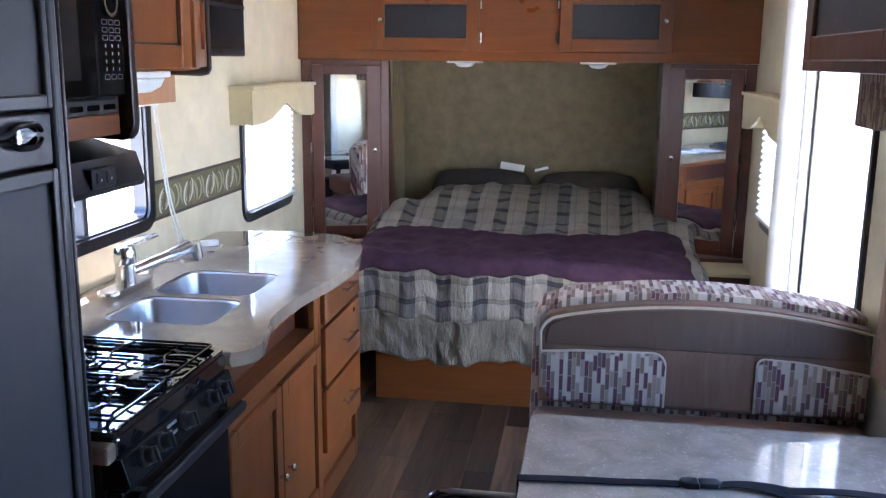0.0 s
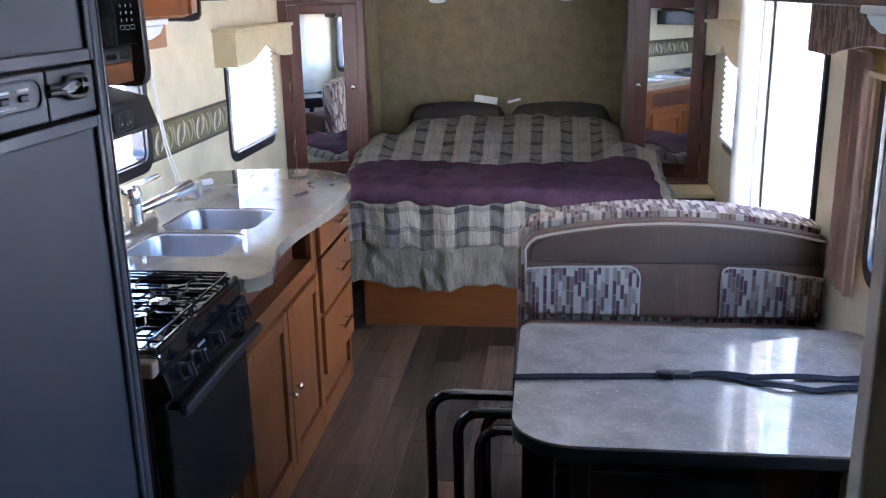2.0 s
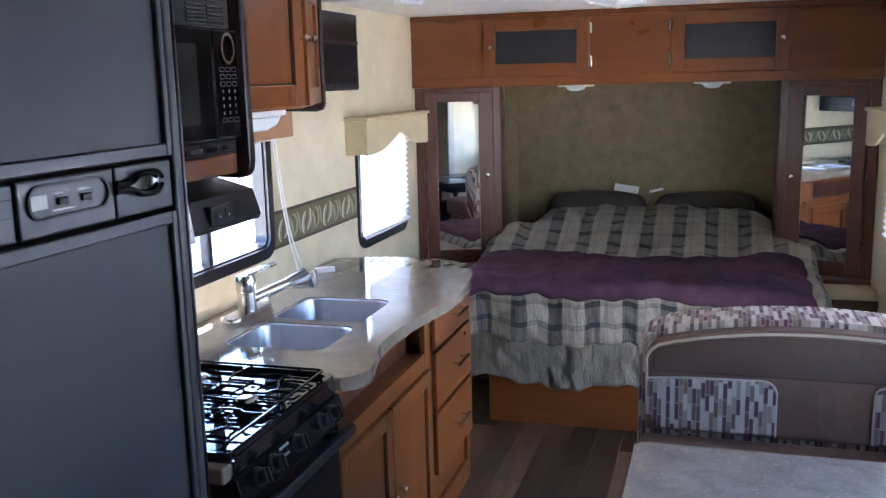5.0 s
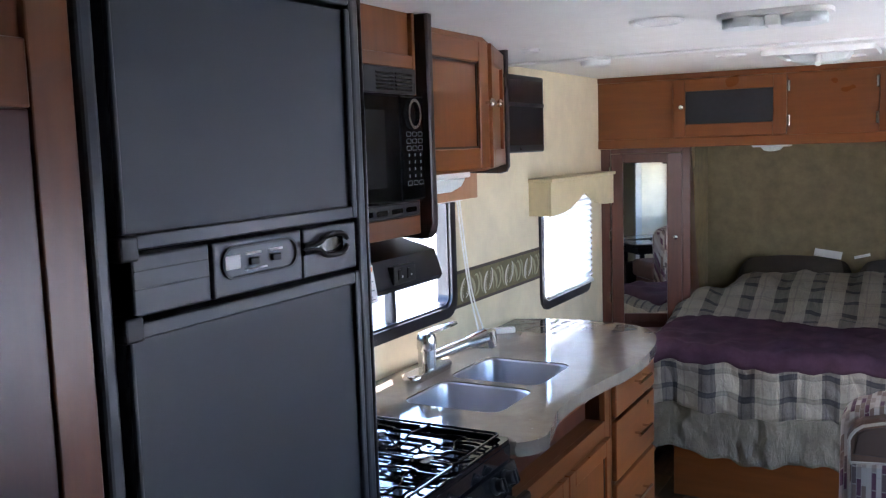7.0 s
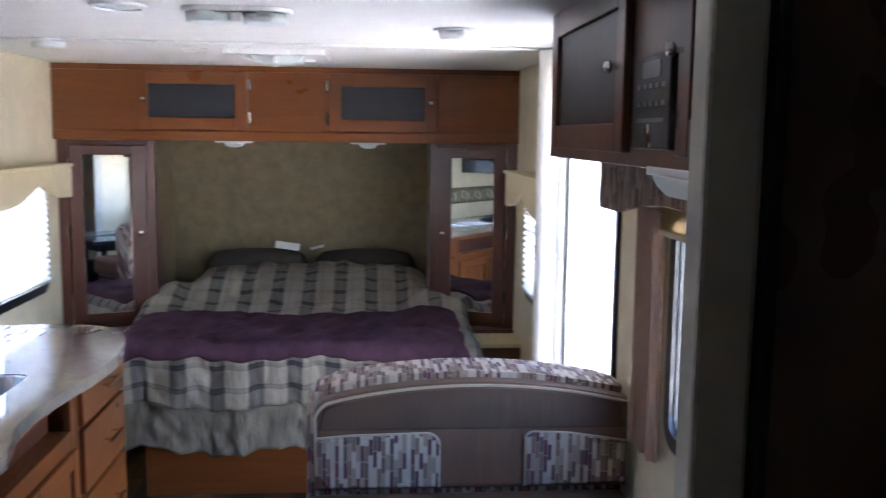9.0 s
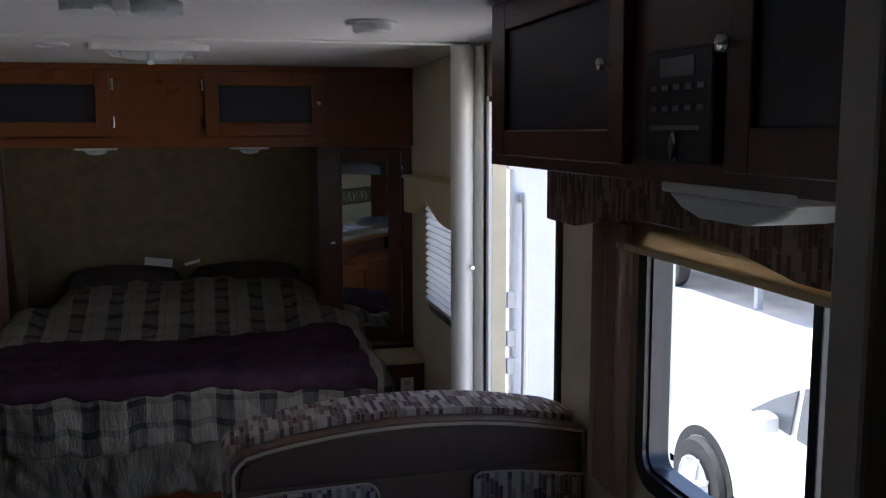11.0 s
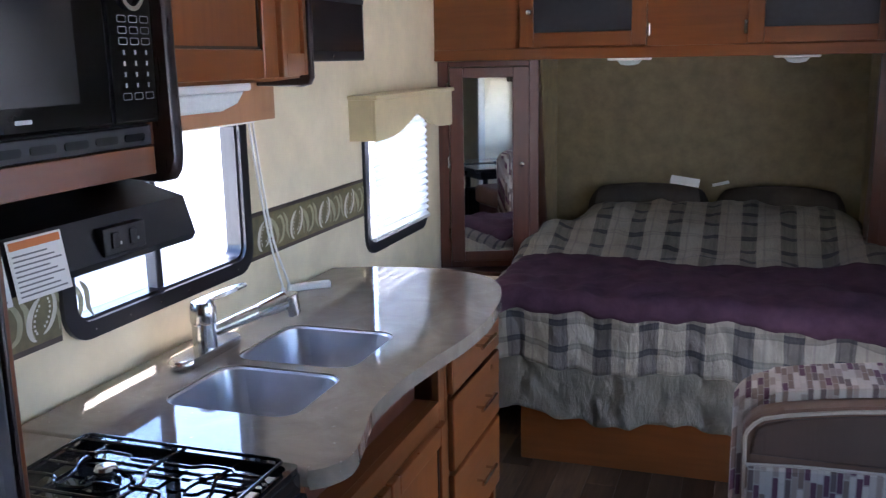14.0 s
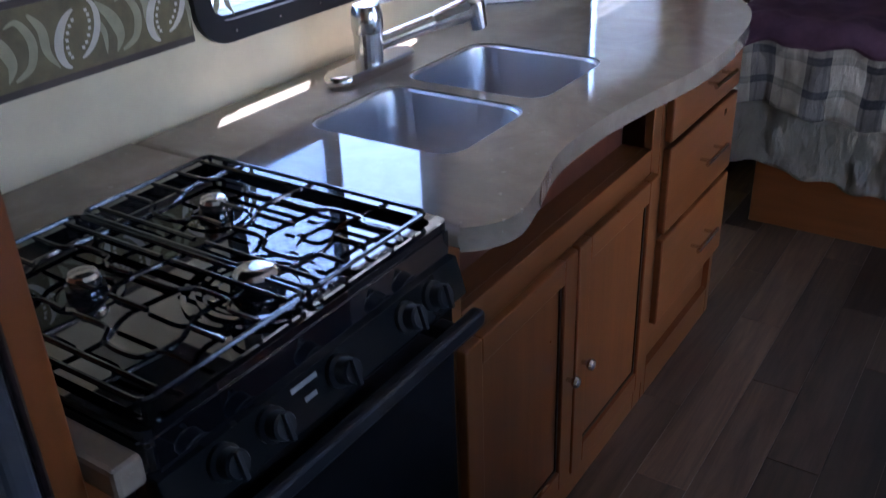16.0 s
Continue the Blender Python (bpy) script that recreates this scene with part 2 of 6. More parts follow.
# patchwork cloth: narrow upright blocks in plum, cream, tan and grey
def patchwork(name, along_axis, brown=0.0):
    m, nt, b = nodes_of(name, 0.75, spec=0.2)
    sep = nt.nodes.new("ShaderNodeSeparateXYZ")
    nt.links.new(coords(nt), sep.inputs[0])
    if along_axis == "X":
        along, up = sep.outputs["X"], math_node(nt, "ADD", sep.outputs["Z"], sep.outputs["Y"])
    else:
        along, up = sep.outputs["Y"], sep.outputs["Z"]
    colid = math_node(nt, "FLOOR", math_node(nt, "DIVIDE", along, 0.0118))
    wn1 = nt.nodes.new("ShaderNodeTexWhiteNoise")
    wn1.noise_dimensions = "1D"
    nt.links.new(colid, wn1.inputs["W"])
    rowid = math_node(nt, "FLOOR", math_node(nt, "ADD", math_node(nt, "DIVIDE", up, 0.048), math_node(nt, "MULTIPLY", wn1.outputs["Value"], 7.0)))
    wn2 = nt.nodes.new("ShaderNodeTexWhiteNoise")
    wn2.noise_dimensions = "2D"
    cmb = nt.nodes.new("ShaderNodeCombineXYZ")
    nt.links.new(colid, cmb.inputs[0])
    nt.links.new(rowid, cmb.inputs[1])
    nt.links.new(cmb.outputs[0], wn2.inputs["Vector"])
    c = ramp(nt, wn2.outputs["Value"], [(0.0, (0.50, 0.42, 0.33)), (0.20, (0.20, 0.13, 0.09)), (0.38, (0.56, 0.47, 0.37)), (0.54, (0.10, 0.025, 0.05)), (0.70, (0.33, 0.25, 0.19)), (0.85, (0.12, 0.08, 0.065))], "CONSTANT")
    seam_u = math_node(nt, "LESS_THAN", math_node(nt, "FRACT", math_node(nt, "DIVIDE", along, 0.0118)), 0.16)
    seam_v = math_node(nt, "LESS_THAN", math_node(nt, "FRACT", math_node(nt, "ADD", math_node(nt, "DIVIDE", up, 0.048), math_node(nt, "MULTIPLY", wn1.outputs["Value"], 7.0))), 0.07)
    c = mix_rgb(nt, math_node(nt, "MULTIPLY", math_node(nt, "MAXIMUM", seam_u, seam_v), 0.6), c, (0.46, 0.39, 0.31))
    c = mix_rgb(nt, math_node(nt, "MULTIPLY", noise_tex(nt, coords(nt), 260, 2), 0.3), c, (0.26, 0.20, 0.17))
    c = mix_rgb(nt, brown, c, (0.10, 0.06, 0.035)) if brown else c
    nt.links.new(c, b.inputs["Base Color"])
    bump(nt, b, noise_tex(nt, coords(nt), 400, 2), 0.3, 0.001)
    return m


patch_mat = patchwork("patchwork_upholstery", "X")
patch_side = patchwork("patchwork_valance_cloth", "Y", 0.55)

# comforter: plaid, laid out in metres across (u) and along (v) the cloth
comforter_mat, nt, b = nodes_of("plaid_comforter", 0.75, spec=0.25)
tc = nt.nodes.new("ShaderNodeTexCoord")
sep = nt.nodes.new("ShaderNodeSeparateXYZ")
nt.links.new(tc.outputs["UV"], sep.inputs[0])
U, V = sep.outputs["X"], sep.outputs["Y"]


def band(x, period, start, width):
    f = math_node(nt, "FRACT", math_node(nt, "DIVIDE", math_node(nt, "SUBTRACT", x, start), period))
    return math_node(nt, "LESS_THAN", f, width / period)


def both(a, c2):
    return math_node(nt, "MULTIPLY", a, c2)


wide = band(U, 0.168, 0.02, 0.070)
thin_u = math_node(nt, "MAXIMUM", band(U, 0.168, 0.032, 0.006), band(U, 0.168, 0.070, 0.010))
edge_u = band(U, 0.168, 0.118, 0.008)
rows = band(V, 0.104, 0.278, 0.026)
thin_v = math_node(nt, "MAXIMUM", band(V, 0.104, 0.280, 0.005), band(V, 0.104, 0.296, 0.006))
weave = noise_tex(nt, tc.outputs["UV"], 700, 2)
silk = noise_tex(nt, tc.outputs["UV"], 5, 5)
pmap = nt.nodes.new("ShaderNodeMapping")
pmap.inputs["Scale"].default_value = (46, 17, 1)
nt.links.new(tc.outputs["UV"], pmap.inputs["Vector"])
pucker = noise_tex(nt, pmap.outputs["Vector"], 1.0, 4, 0.6, 0.5)
c = ramp(nt, silk, [(0.3, (0.27, 0.245, 0.18)), (0.7, (0.44, 0.395, 0.30))])
c = mix_rgb(nt, math_node(nt, "MULTIPLY", pucker, 0.5), c, (0.20, 0.18, 0.15))
c = mix_rgb(nt, math_node(nt, "MULTIPLY", wide, math_node(nt, "MULTIPLY_ADD", pucker, 0.5, 0.5)), c, (0.105, 0.095, 0.08))
c = mix_rgb(nt, math_node(nt, "MULTIPLY", edge_u, 0.35), c, (0.12, 0.11, 0.10))
foot = math_node(nt, "LESS_THAN", V, 0.40)
c = mix_rgb(nt, math_node(nt, "MULTIPLY", rows, math_node(nt, "MULTIPLY_ADD", foot, 0.32, 0.12)), c, (0.105, 0.095, 0.08))
c = mix_rgb(nt, math_node(nt, "MULTIPLY", thin_u, math_node(nt, "MULTIPLY_ADD", foot, 0.45, 0.22)), c, (0.040, 0.037, 0.036))
c = mix_rgb(nt, both(both(wide, foot), 0.45), c, (0.085, 0.078, 0.068))
c = mix_rgb(nt, both(wide, rows), c, (0.036, 0.034, 0.036))
c = mix_rgb(nt, math_node(nt, "MULTIPLY", math_node(nt, "MAXIMUM", both(thin_u, rows), math_node(nt, "MULTIPLY", thin_v, math_node(nt, "MULTIPLY_ADD", wide, 0.8, 0.2))), 0.8), c, (0.02, 0.02, 0.023))
drop = math_node(nt, "LESS_THAN", V, 0.205)
c = mix_rgb(nt, drop, c, ramp(nt, silk, [(0.3, (0.11, 0.098, 0.070)), (0.7, (0.22, 0.198, 0.145))]))
c = mix_rgb(nt, math_node(nt, "MULTIPLY", weave, 0.3), c, (0.10, 0.095, 0.085))
nt.links.new(c, b.inputs["Base Color"])
b.inputs["Roughness"].default_value = 0.55
bump(nt, b, math_node(nt, "ADD", pucker, math_node(nt, "MULTIPLY", weave, 0.1)), 0.9, 0.012)

tv_black = plain("satin_black_screen", (0.008, 0.008, 0.009), 0.2, spec=0.45, vary=0.1, relief=0.0)

# real mirror, clear panes, light diffusers
mirror_mat, nt, b = nodes_of("silvered_mirror", 0.015, 1.0)
b.inputs["Base Color"].default_value = (0.86, 0.88, 0.88, 1)


def pane_material(name, tint):
    m, nt, b = nodes_of(name, 0.02)
    clear = nt.nodes.new("ShaderNodeBsdfTransparent")
    clear.inputs["Color"].default_value = (*tint, 1)
    gloss = nt.nodes.new("ShaderNodeBsdfGlossy")
    gloss.inputs["Roughness"].default_value = 0.02
    mx = nt.nodes.new("ShaderNodeMixShader")
    mx.inputs[0].default_value = 0.05
    nt.links.new(clear.outputs[0], mx.inputs[1])
    nt.links.new(gloss.outputs[0], mx.inputs[2])
    nt.links.new(mx.outputs[0], nt.nodes["Material Output"].inputs["Surface"])
    return m


pane_mat = pane_material("window_glass", (0.95, 0.97, 0.97))


def thin_cloth(name, col, through_it):
    m, nt, b = nodes_of(name, 0.8, spec=0.2)
    v = coords(nt)
    c = ramp(nt, noise_tex(nt, v, 120, 3), [(0.3, tuple(k * 0.92 for k in col)), (0.7, col)])
    nt.links.new(c, b.inputs["Base Color"])
    tr = nt.nodes.new("ShaderNodeBsdfTranslucent")
    nt.links.new(c, tr.inputs["Color"])
    mx = nt.nodes.new("ShaderNodeMixShader")
    mx.inputs[0].default_value = through_it
    nt.links.new(b.outputs[0], mx.inputs[1])
    nt.links.new(tr.outputs[0], mx.inputs[2])
    nt.links.new(mx.outputs[0], nt.nodes["Material Output"].inputs["Surface"])
    return m


blind_mat = thin_cloth("white_pleated_shade", (0.80, 0.80, 0.78), 0.25)
curtain_pink = thin_cloth("rosy_beige_curtain", (0.58, 0.41, 0.32), 0.45)
gold_blind = thin_cloth("gold_pleated_shade", (0.62, 0.47, 0.26), 0.45)
lens_mat = thin_cloth("frosted_lamp_lens", (0.80, 0.84, 0.82), 0.25)

# ---- mesh helpers ----
PLACE = {}


def thing(name, at, label, category, group=""):
    ob = new(name)
    ob.empty_display_size = 0.05
    ob.location = at
    PLACE[ob] = Matrix.Translation(at)
    return tagged(ob, label, category, group)


def soften(me):
    """Round the bevels and turned shapes, keep broad flat faces flat."""
    me.shade_smooth()
    me.set_sharp_from_angle(angle=radians(32))
    areas = sorted(p.area for p in me.polygons)
    if len(areas) > 6:
        limit = 4 * areas[len(areas) // 2]
        for p in me.polygons:
            if p.area > limit:
                p.use_smooth = False


def link_mesh(name, bm, material, parent=None, smooth=True):
    bmesh.ops.recalc_face_normals(bm, faces=bm.faces[:])
    me = bpy.data.meshes.new(name)
    bm.to_mesh(me)
    bm.free()
    me.materials.append(material)
    if smooth:
        soften(me)
    ob = new(name, me)
    if parent is not None:
        ob.parent = parent
        ob.matrix_parent_inverse = PLACE.get(parent, Matrix()).inverted()
    return ob


def part(name, bm, material, parent, label=""):
    ob = link_mesh(name, bm, material, parent)
    return tagged(ob, label)


def solo(name, bm, material, label, category, group="", kind=""):
    return tagged(link_mesh(name, bm, material), label, category, group, kind)


def structure(name, bm, material, label="", category=""):
    return tagged(link_mesh(name, bm, material), label, category, "", "structure")


def box(x0, x1, y0, y1, z0, z1, bevel=0.0, seg=2, bm=None):
    own = bmesh.new()
    bmesh.ops.create_cube(own, size=1.0)
    for p in own.verts:
        p.co = Vector(((x0 + x1) / 2 + p.co.x * (x1 - x0), (y0 + y1) / 2 + p.co.y * (y1 - y0), (z0 + z1) / 2 + p.co.z * (z1 - z0)))
    if bevel:
        bmesh.ops.bevel(own, geom=own.edges[:], offset=bevel, segments=seg, profile=0.5, affect="EDGES")
    return join(bm, own)


def join(bm, own):
    if bm is None:
        return own
    me = bpy.data.meshes.new("tmp")
    own.to_mesh(me)
    own.free()
    bm.from_mesh(me)
    bpy.data.meshes.remove(me)
    return bm


def rod(a, c, r, seg=14, r2=None, bm=None, bevel=0.0):
    own = bmesh.new()
    a, c = Vector(a), Vector(c)
    bmesh.ops.create_cone(own, cap_ends=True, segments=seg, radius1=r, radius2=r if r2 is None else r2, depth=(c - a).length)
    if bevel:
        bmesh.ops.bevel(own, geom=[e for e in own.edges if len(e.link_faces) == 2 and max(len(f.verts) for f in e.link_faces) > 4], offset=bevel, segments=2, affect="EDGES")
    q = (c - a).to_track_quat("Z", "Y").to_matrix().to_4x4()
    bmesh.ops.transform(own, matrix=Matrix.Translation((a + c) / 2) @ q, verts=own.verts[:])
    return join(bm, own)


def tube(points, r, seg=8, bm=None, closed=False):
    """A round bar swept along a line of points."""
    own = bmesh.new()
    pts = [Vector(p) for p in points]
    n = len(pts)
    rings, side = [], None
    for i, p in enumerate(pts):
        a = pts[(i - 1) % n] if closed or i else p
        c = pts[(i + 1) % n] if closed or i < n - 1 else p
        d = (c - a).normalized()
        if side is None:
            side = d.orthogonal().normalized()
        side = (side - d * side.dot(d)).normalized()
        other = d.cross(side)
        rings.append([own.verts.new(p + r * (math.cos(k * math.tau / seg) * side + math.sin(k * math.tau / seg) * other)) for k in range(seg)])
    for i in range(n if closed else n - 1):
        A, B = rings[i], rings[(i + 1) % n]
        for k in range(seg):
            own.faces.new((A[k], A[(k + 1) % seg], B[(k + 1) % seg], B[k]))
    if not closed:
        own.faces.new(rings[0][::-1])
        own.faces.new(rings[-1])
    return join(bm, own)


def smooth_line(points, steps=6, closed=False):
    """A rounded line through a few points."""
    P = [Vector(p) for p in points]
    n = len(P)
    out = []
    for i in range(n if closed else n - 1):
        if closed:
            a, c, d, e = P[i - 1], P[i], P[(i + 1) % n], P[(i + 2) % n]
        else:
            a, c, d, e = P[max(i - 1, 0)], P[i], P[i + 1], P[min(i + 2, n - 1)]
        for k in range(steps):
            t = k / steps
            out.append(0.5 * (2 * c + (d - a) * t + (2 * a - 5 * c + 4 * d - e) * t * t + (3 * c - a - 3 * d + e) * t ** 3))
    if not closed:
        out.append(P[-1])
    return out


def prism(outline, axis, lo, hi, bevel=0.0, seg=2, bm=None):
    """An outline in the plane across an axis ('x': (y, z), 'y': (x, z), 'z': (x, y)), drawn out from lo to hi."""
    own = bmesh.new()

    def at(p, h):
        return {"x": (h, p[0], p[1]), "y": (p[0], h, p[1]), "z": (p[0], p[1], h)}[axis]
    low = [own.verts.new(at(p, lo)) for p in outline]
    top = [own.verts.new(at(p, hi)) for p in outline]
    n = len(outline)
    f0, f1 = own.faces.new(low[::-1]), own.faces.new(top)
    for i in range(n):
        own.faces.new((low[i], low[(i + 1) % n], top[(i + 1) % n], top[i]))
    if bevel:
        edges = set(f0.edges) | set(f1.edges)
        bmesh.ops.bevel(own, geom=list(edges), offset=bevel, segments=seg, profile=0.5, affect="EDGES")
    return join(bm, own)


def round_rect(a0, a1, b0, b1, r, seg=6):
    out = []
    for ca, cb, s in ((a1 - r, b1 - r, 0), (a0 + r, b1 - r, 90), (a0 + r, b0 + r, 180), (a1 - r, b0 + r, 270)):
        for k in range(seg + 1):
            w = radians(s + 90 * k / seg)
            out.append((ca + r * math.cos(w), cb + r * math.sin(w)))
    return out


def ring(outer, inner, axis, lo, hi, bm=None):
    """A frame between two outlines of equal point count."""
    own = bmesh.new()

    def at(p, h):
        return {"x": (h, p[0], p[1]), "y": (p[0], h, p[1]), "z": (p[0], p[1], h)}[axis]
    n = len(outer)
    g = [[own.verts.new(at(p, h)) for p in line] for line, h in ((outer, lo), (outer, hi), (inner, hi), (inner, lo))]
    for k in range(4):
        A, B = g[k], g[(k + 1) % 4]
        for i in range(n):
            own.faces.new((A[i], A[(i + 1) % n], B[(i + 1) % n], B[i]))
    return join(bm, own)


def lathe(profile, at, seg=20, bm=None, axis="z"):
    """A turned shape: (radius, height) pairs about an axis through at."""
    own = bmesh.new()
    rings = []
    for r, h in profile:
        row = []
        for k in range(seg):
            a, c = r * math.cos(k * math.tau / seg), r * math.sin(k * math.tau / seg)
            row.append(own.verts.new({"z": (a, c, h), "x": (h, a, c), "y": (a, h, c)}[axis]))
        rings.append(row)
    for A, B in zip(rings, rings[1:]):
        for k in range(seg):
            own.faces.new((A[k], A[(k + 1) % seg], B[(k + 1) % seg], B[k]))
    own.faces.new(rings[0][::-1])
    own.faces.new(rings[-1])
    bmesh.ops.transform(own, matrix=Matrix.Translation(at), verts=own.verts[:])
    return join(bm, own)


def turned(bm, matrix):
    bmesh.ops.transform(bm, matrix=matrix, verts=bm.verts[:])
    return bm


def knob(name, at, direction, parent, r=0.013):
    d = {"x": (1, 0, 0), "-x": (-1, 0, 0), "-y": (0, -1, 0)}[direction]
    bm = lathe([(0.005, 0), (0.005, 0.012), (r * 0.75, 0.014), (r, 0.02), (r * 0.85, 0.026), (r * 0.3, 0.029)], (0, 0, 0), 16)
    turned(bm, Matrix.Translation(at) @ Vector(d).to_track_quat("Z", "Y").to_matrix().to_4x4())
    return part(name, bm, chrome, parent, "polished nickel knob")


def shaker(parent, name, plane, a0, a1, z0, z1, face, out, mat_up, mat_across, panel_mat, stile=0.05, th=0.019, label=""):
    """A framed cabinet door lying in a plane: 'x' (faces across) or 'y' (faces along). out: +1 or -1, the way that it faces."""
    def blk(p0, p1, q0, q1, d0, d1, bev=0.003):
        lo, hi = sorted((face + out * d0, face + out * d1))
        return box(lo, hi, p0, p1, q0, q1, bev) if plane == "x" else box(p0, p1, lo, hi, q0, q1, bev)
    door = part(name, blk(a0 + stile - 0.002, a1 - stile + 0.002, z0 + stile - 0.002, z1 - stile + 0.002, 0.001, th * 0.45, 0.0), panel_mat, parent, label)
    if panel_mat is not dark_panel:
        for p0, p1, q0, q1 in ((a0 + stile, a0 + stile + 0.006, z0 + stile, z1 - stile), (a1 - stile - 0.006, a1 - stile, z0 + stile, z1 - stile), (a0 + stile + 0.0062, a1 - stile - 0.0062, z1 - stile - 0.006, z1 - stile), (a0 + stile + 0.0062, a1 - stile - 0.0062, z0 + stile, z0 + stile + 0.006)):
            part("glazed_bead", blk(p0, p1, q0, q1, th * 0.45, th * 0.62, 0.0), glaze, door)
    part("stile", blk(a0, a0 + stile, z0, z1, 0, th), mat_up, door)
    part("stile", blk(a1 - stile, a1, z0, z1, 0, th), mat_up, door)
    part("rail", blk(a0 + stile, a1 - stile, z1 - stile, z1, 0, th), mat_across, door)
    part("rail", blk(a0 + stile, a1 - stile, z0, z0 + stile, 0, th), mat_across, door)
    return door


# ---- the shell: floor, walls, ceiling ----
W, H, REAR = 2.32, 1.985, -1.1
NOSE = 5.62
structure("floor", box(-0.05, W + 0.05, REAR - 0.05, NOSE + 0.05, -0.06, -0.006), plank_wood, "dark wood-look vinyl floor of a trailer", "floor")


def wall_with_openings(x0, x1, holes, mat, name, label):
    """A side wall from the rear to the nose with openings (y0, y1, z0, z1) in y order, each above or below the rest."""
    bm = bmesh.new()
    y = REAR
    for y0, y1, z0, z1 in holes:
        box(x0, x1, y, y0, 0, H, bm=bm)
        if z0 > 0:
            box(x0, x1, y0, y1, 0, z0, bm=bm)
        box(x0, x1, y0, y1, z1, H, bm=bm)
        y = y1
    box(x0, x1, y, NOSE, 0, H, bm=bm)
    wall = structure(name, bm, mat, label, "wall")
    for p in wall.data.polygons:
        p.use_smooth = False
    return wall


KW = (2.175, 2.918, 1.045, 1.50)      # kitchen window opening
LW = (3.80, 4.44, 0.905, 1.43)       # bed window by the kitchen wall
RD = (2.69, 3.33, 0.0, 1.78)         # entry door
DW = (1.09, 2.145, 0.905, 1.47)      # dinette window
RW = (3.62, 4.26, 0.905, 1.43)       # bed window by the door wall
wall_west = wall_with_openings(-0.05, 0.0, [KW, LW], wall_cream, "wall_west", "cream mottled wallpapered trailer wall with two windows")
wall_east = wall_with_openings(W, W + 0.05, [DW, RD, RW], wall_cream, "wall_east", "cream wallpapered trailer wall with entry door opening")
structure("wall_south", box(-0.05, W + 0.05, REAR - 0.05, REAR, 0, H), wall_cream, "cream wallpapered rear trailer wall", "wall")
# the nose wall leans back towards the floor
structure("wall_north", prism([(5.28, H), (5.36, 1.62), (5.52, 0.6), (5.56, 0.0), (5.66, 0.0), (5.62, 0.6), (5.46, 1.62), (5.38, H)], "x", -0.05, W + 0.05), wall_olive, "olive tan wallboard at the head of the bed", "wall")
structure("ceiling", box(-0.05, W + 0.05, REAR - 0.05, NOSE + 0.05, H, H + 0.05), ceiling_white, "plain white ceiling boards", "ceiling")
structure("trim", box(0.02, W - 0.06, 3.405, 3.43, H - 0.012, H - 0.001, 0.003), white_plastic, "white partition track across the ceiling", "trim")

# partition beside the dinette, with its cream corner post
structure("wall_partition", box(2.004, W, 0.995, 1.025, 0, H), wall_cream, "cream partition wall beside the dinette", "wall")
structure("trim_panel", box(2.022, W, 0.984, 0.9945, 0, H), panel_brown, "brown wood panel facing the partition", "trim")
structure("trim_post", box(1.935, 2.003, 0.975, 1.03, 0, H, 0.006), cream_trim, "cream vinyl corner post of the partition", "trim")
structure("trim_jamb", box(2.005, 2.02, 0.955, 0.984, 0, H, 0.003), black_satin, "black edge strip on the partition", "trim")

# wallpaper border with printed scrolls
border = structure("trim_border", join(box(0.0002, 0.0022, 1.40, 2.152, 1.052, 1.172), box(0.0002, 0.0022, 2.941, 3.777, 1.052, 1.172)), border_ground, "olive wallpaper border with pale scrolls", "wallpaper border")
for z in (1.042, 1.1725):
    for ya, yb in ((1.40, 2.152), (2.941, 3.777)):
        part("border_edge", box(0.0002, 0.0026, ya, yb, z, z + 0.012), border_edge, border)


def ribbon(points, widths, x, bm):
    """A flat printed stroke on the wall: points in (y, z)."""
    own = []
    n = len(points)
    for i, (p, w) in enumerate(zip(points, widths)):
        a, c = Vector(points[max(i - 1, 0)]), Vector(points[min(i + 1, n - 1)])
        d = (c - a).normalized()
        s = Vector((-d.y, d.x)) * w / 2
        own.append((bm.verts.new((x, p[0] + s.x, p[1] + s.y)), bm.verts.new((x, p[0] - s.x, p[1] - s.y))))
    for (a, c), (d, e) in zip(own, own[1:]):
        bm.faces.new((a, c, e, d))


def crescent(y0, zc, lean, side, wide, bm):
    """One half of a paisley: a pale tapered arc with a row of pearls inside."""
    line = []
    for k in range(17):
        w = radians(90 + side * (20 + 145 * k / 16))
        y, z = 0.036 * math.cos(w), 0.046 * math.sin(w) - side * 0.005
        line.append((y0 + y + lean * z, zc + z))
    ribbon(line, [0.003 + wide * math.sin(math.pi * k / 16) ** 0.8 for k in range(17)], 0.0031, bm)
    for k in range(7):
        w = radians(90 + side * (35 + 115 * k / 6))
        y, z = 0.021 * math.cos(w), 0.033 * math.sin(w) - side * 0.005
        a, c = y0 + y + lean * z, zc + z
        ribbon([(a - 0.0028, c), (a + 0.0028, c)], [0.0055, 0.0055], 0.0031, bm)


def leaf(points, wide, x, bm):
    """A tapered printed leaf along a rounded line of (y, z) points."""
    line = [(q.x, q.y) for q in smooth_line([(a, c, 0) for a, c in points], 6)]
    n = len(line) - 1
    ribbon(line, [0.0015 + wide * math.sin(math.pi * min(1, 0.08 + 0.92 * k / n)) ** 1.2 for k in range(n + 1)], x, bm)


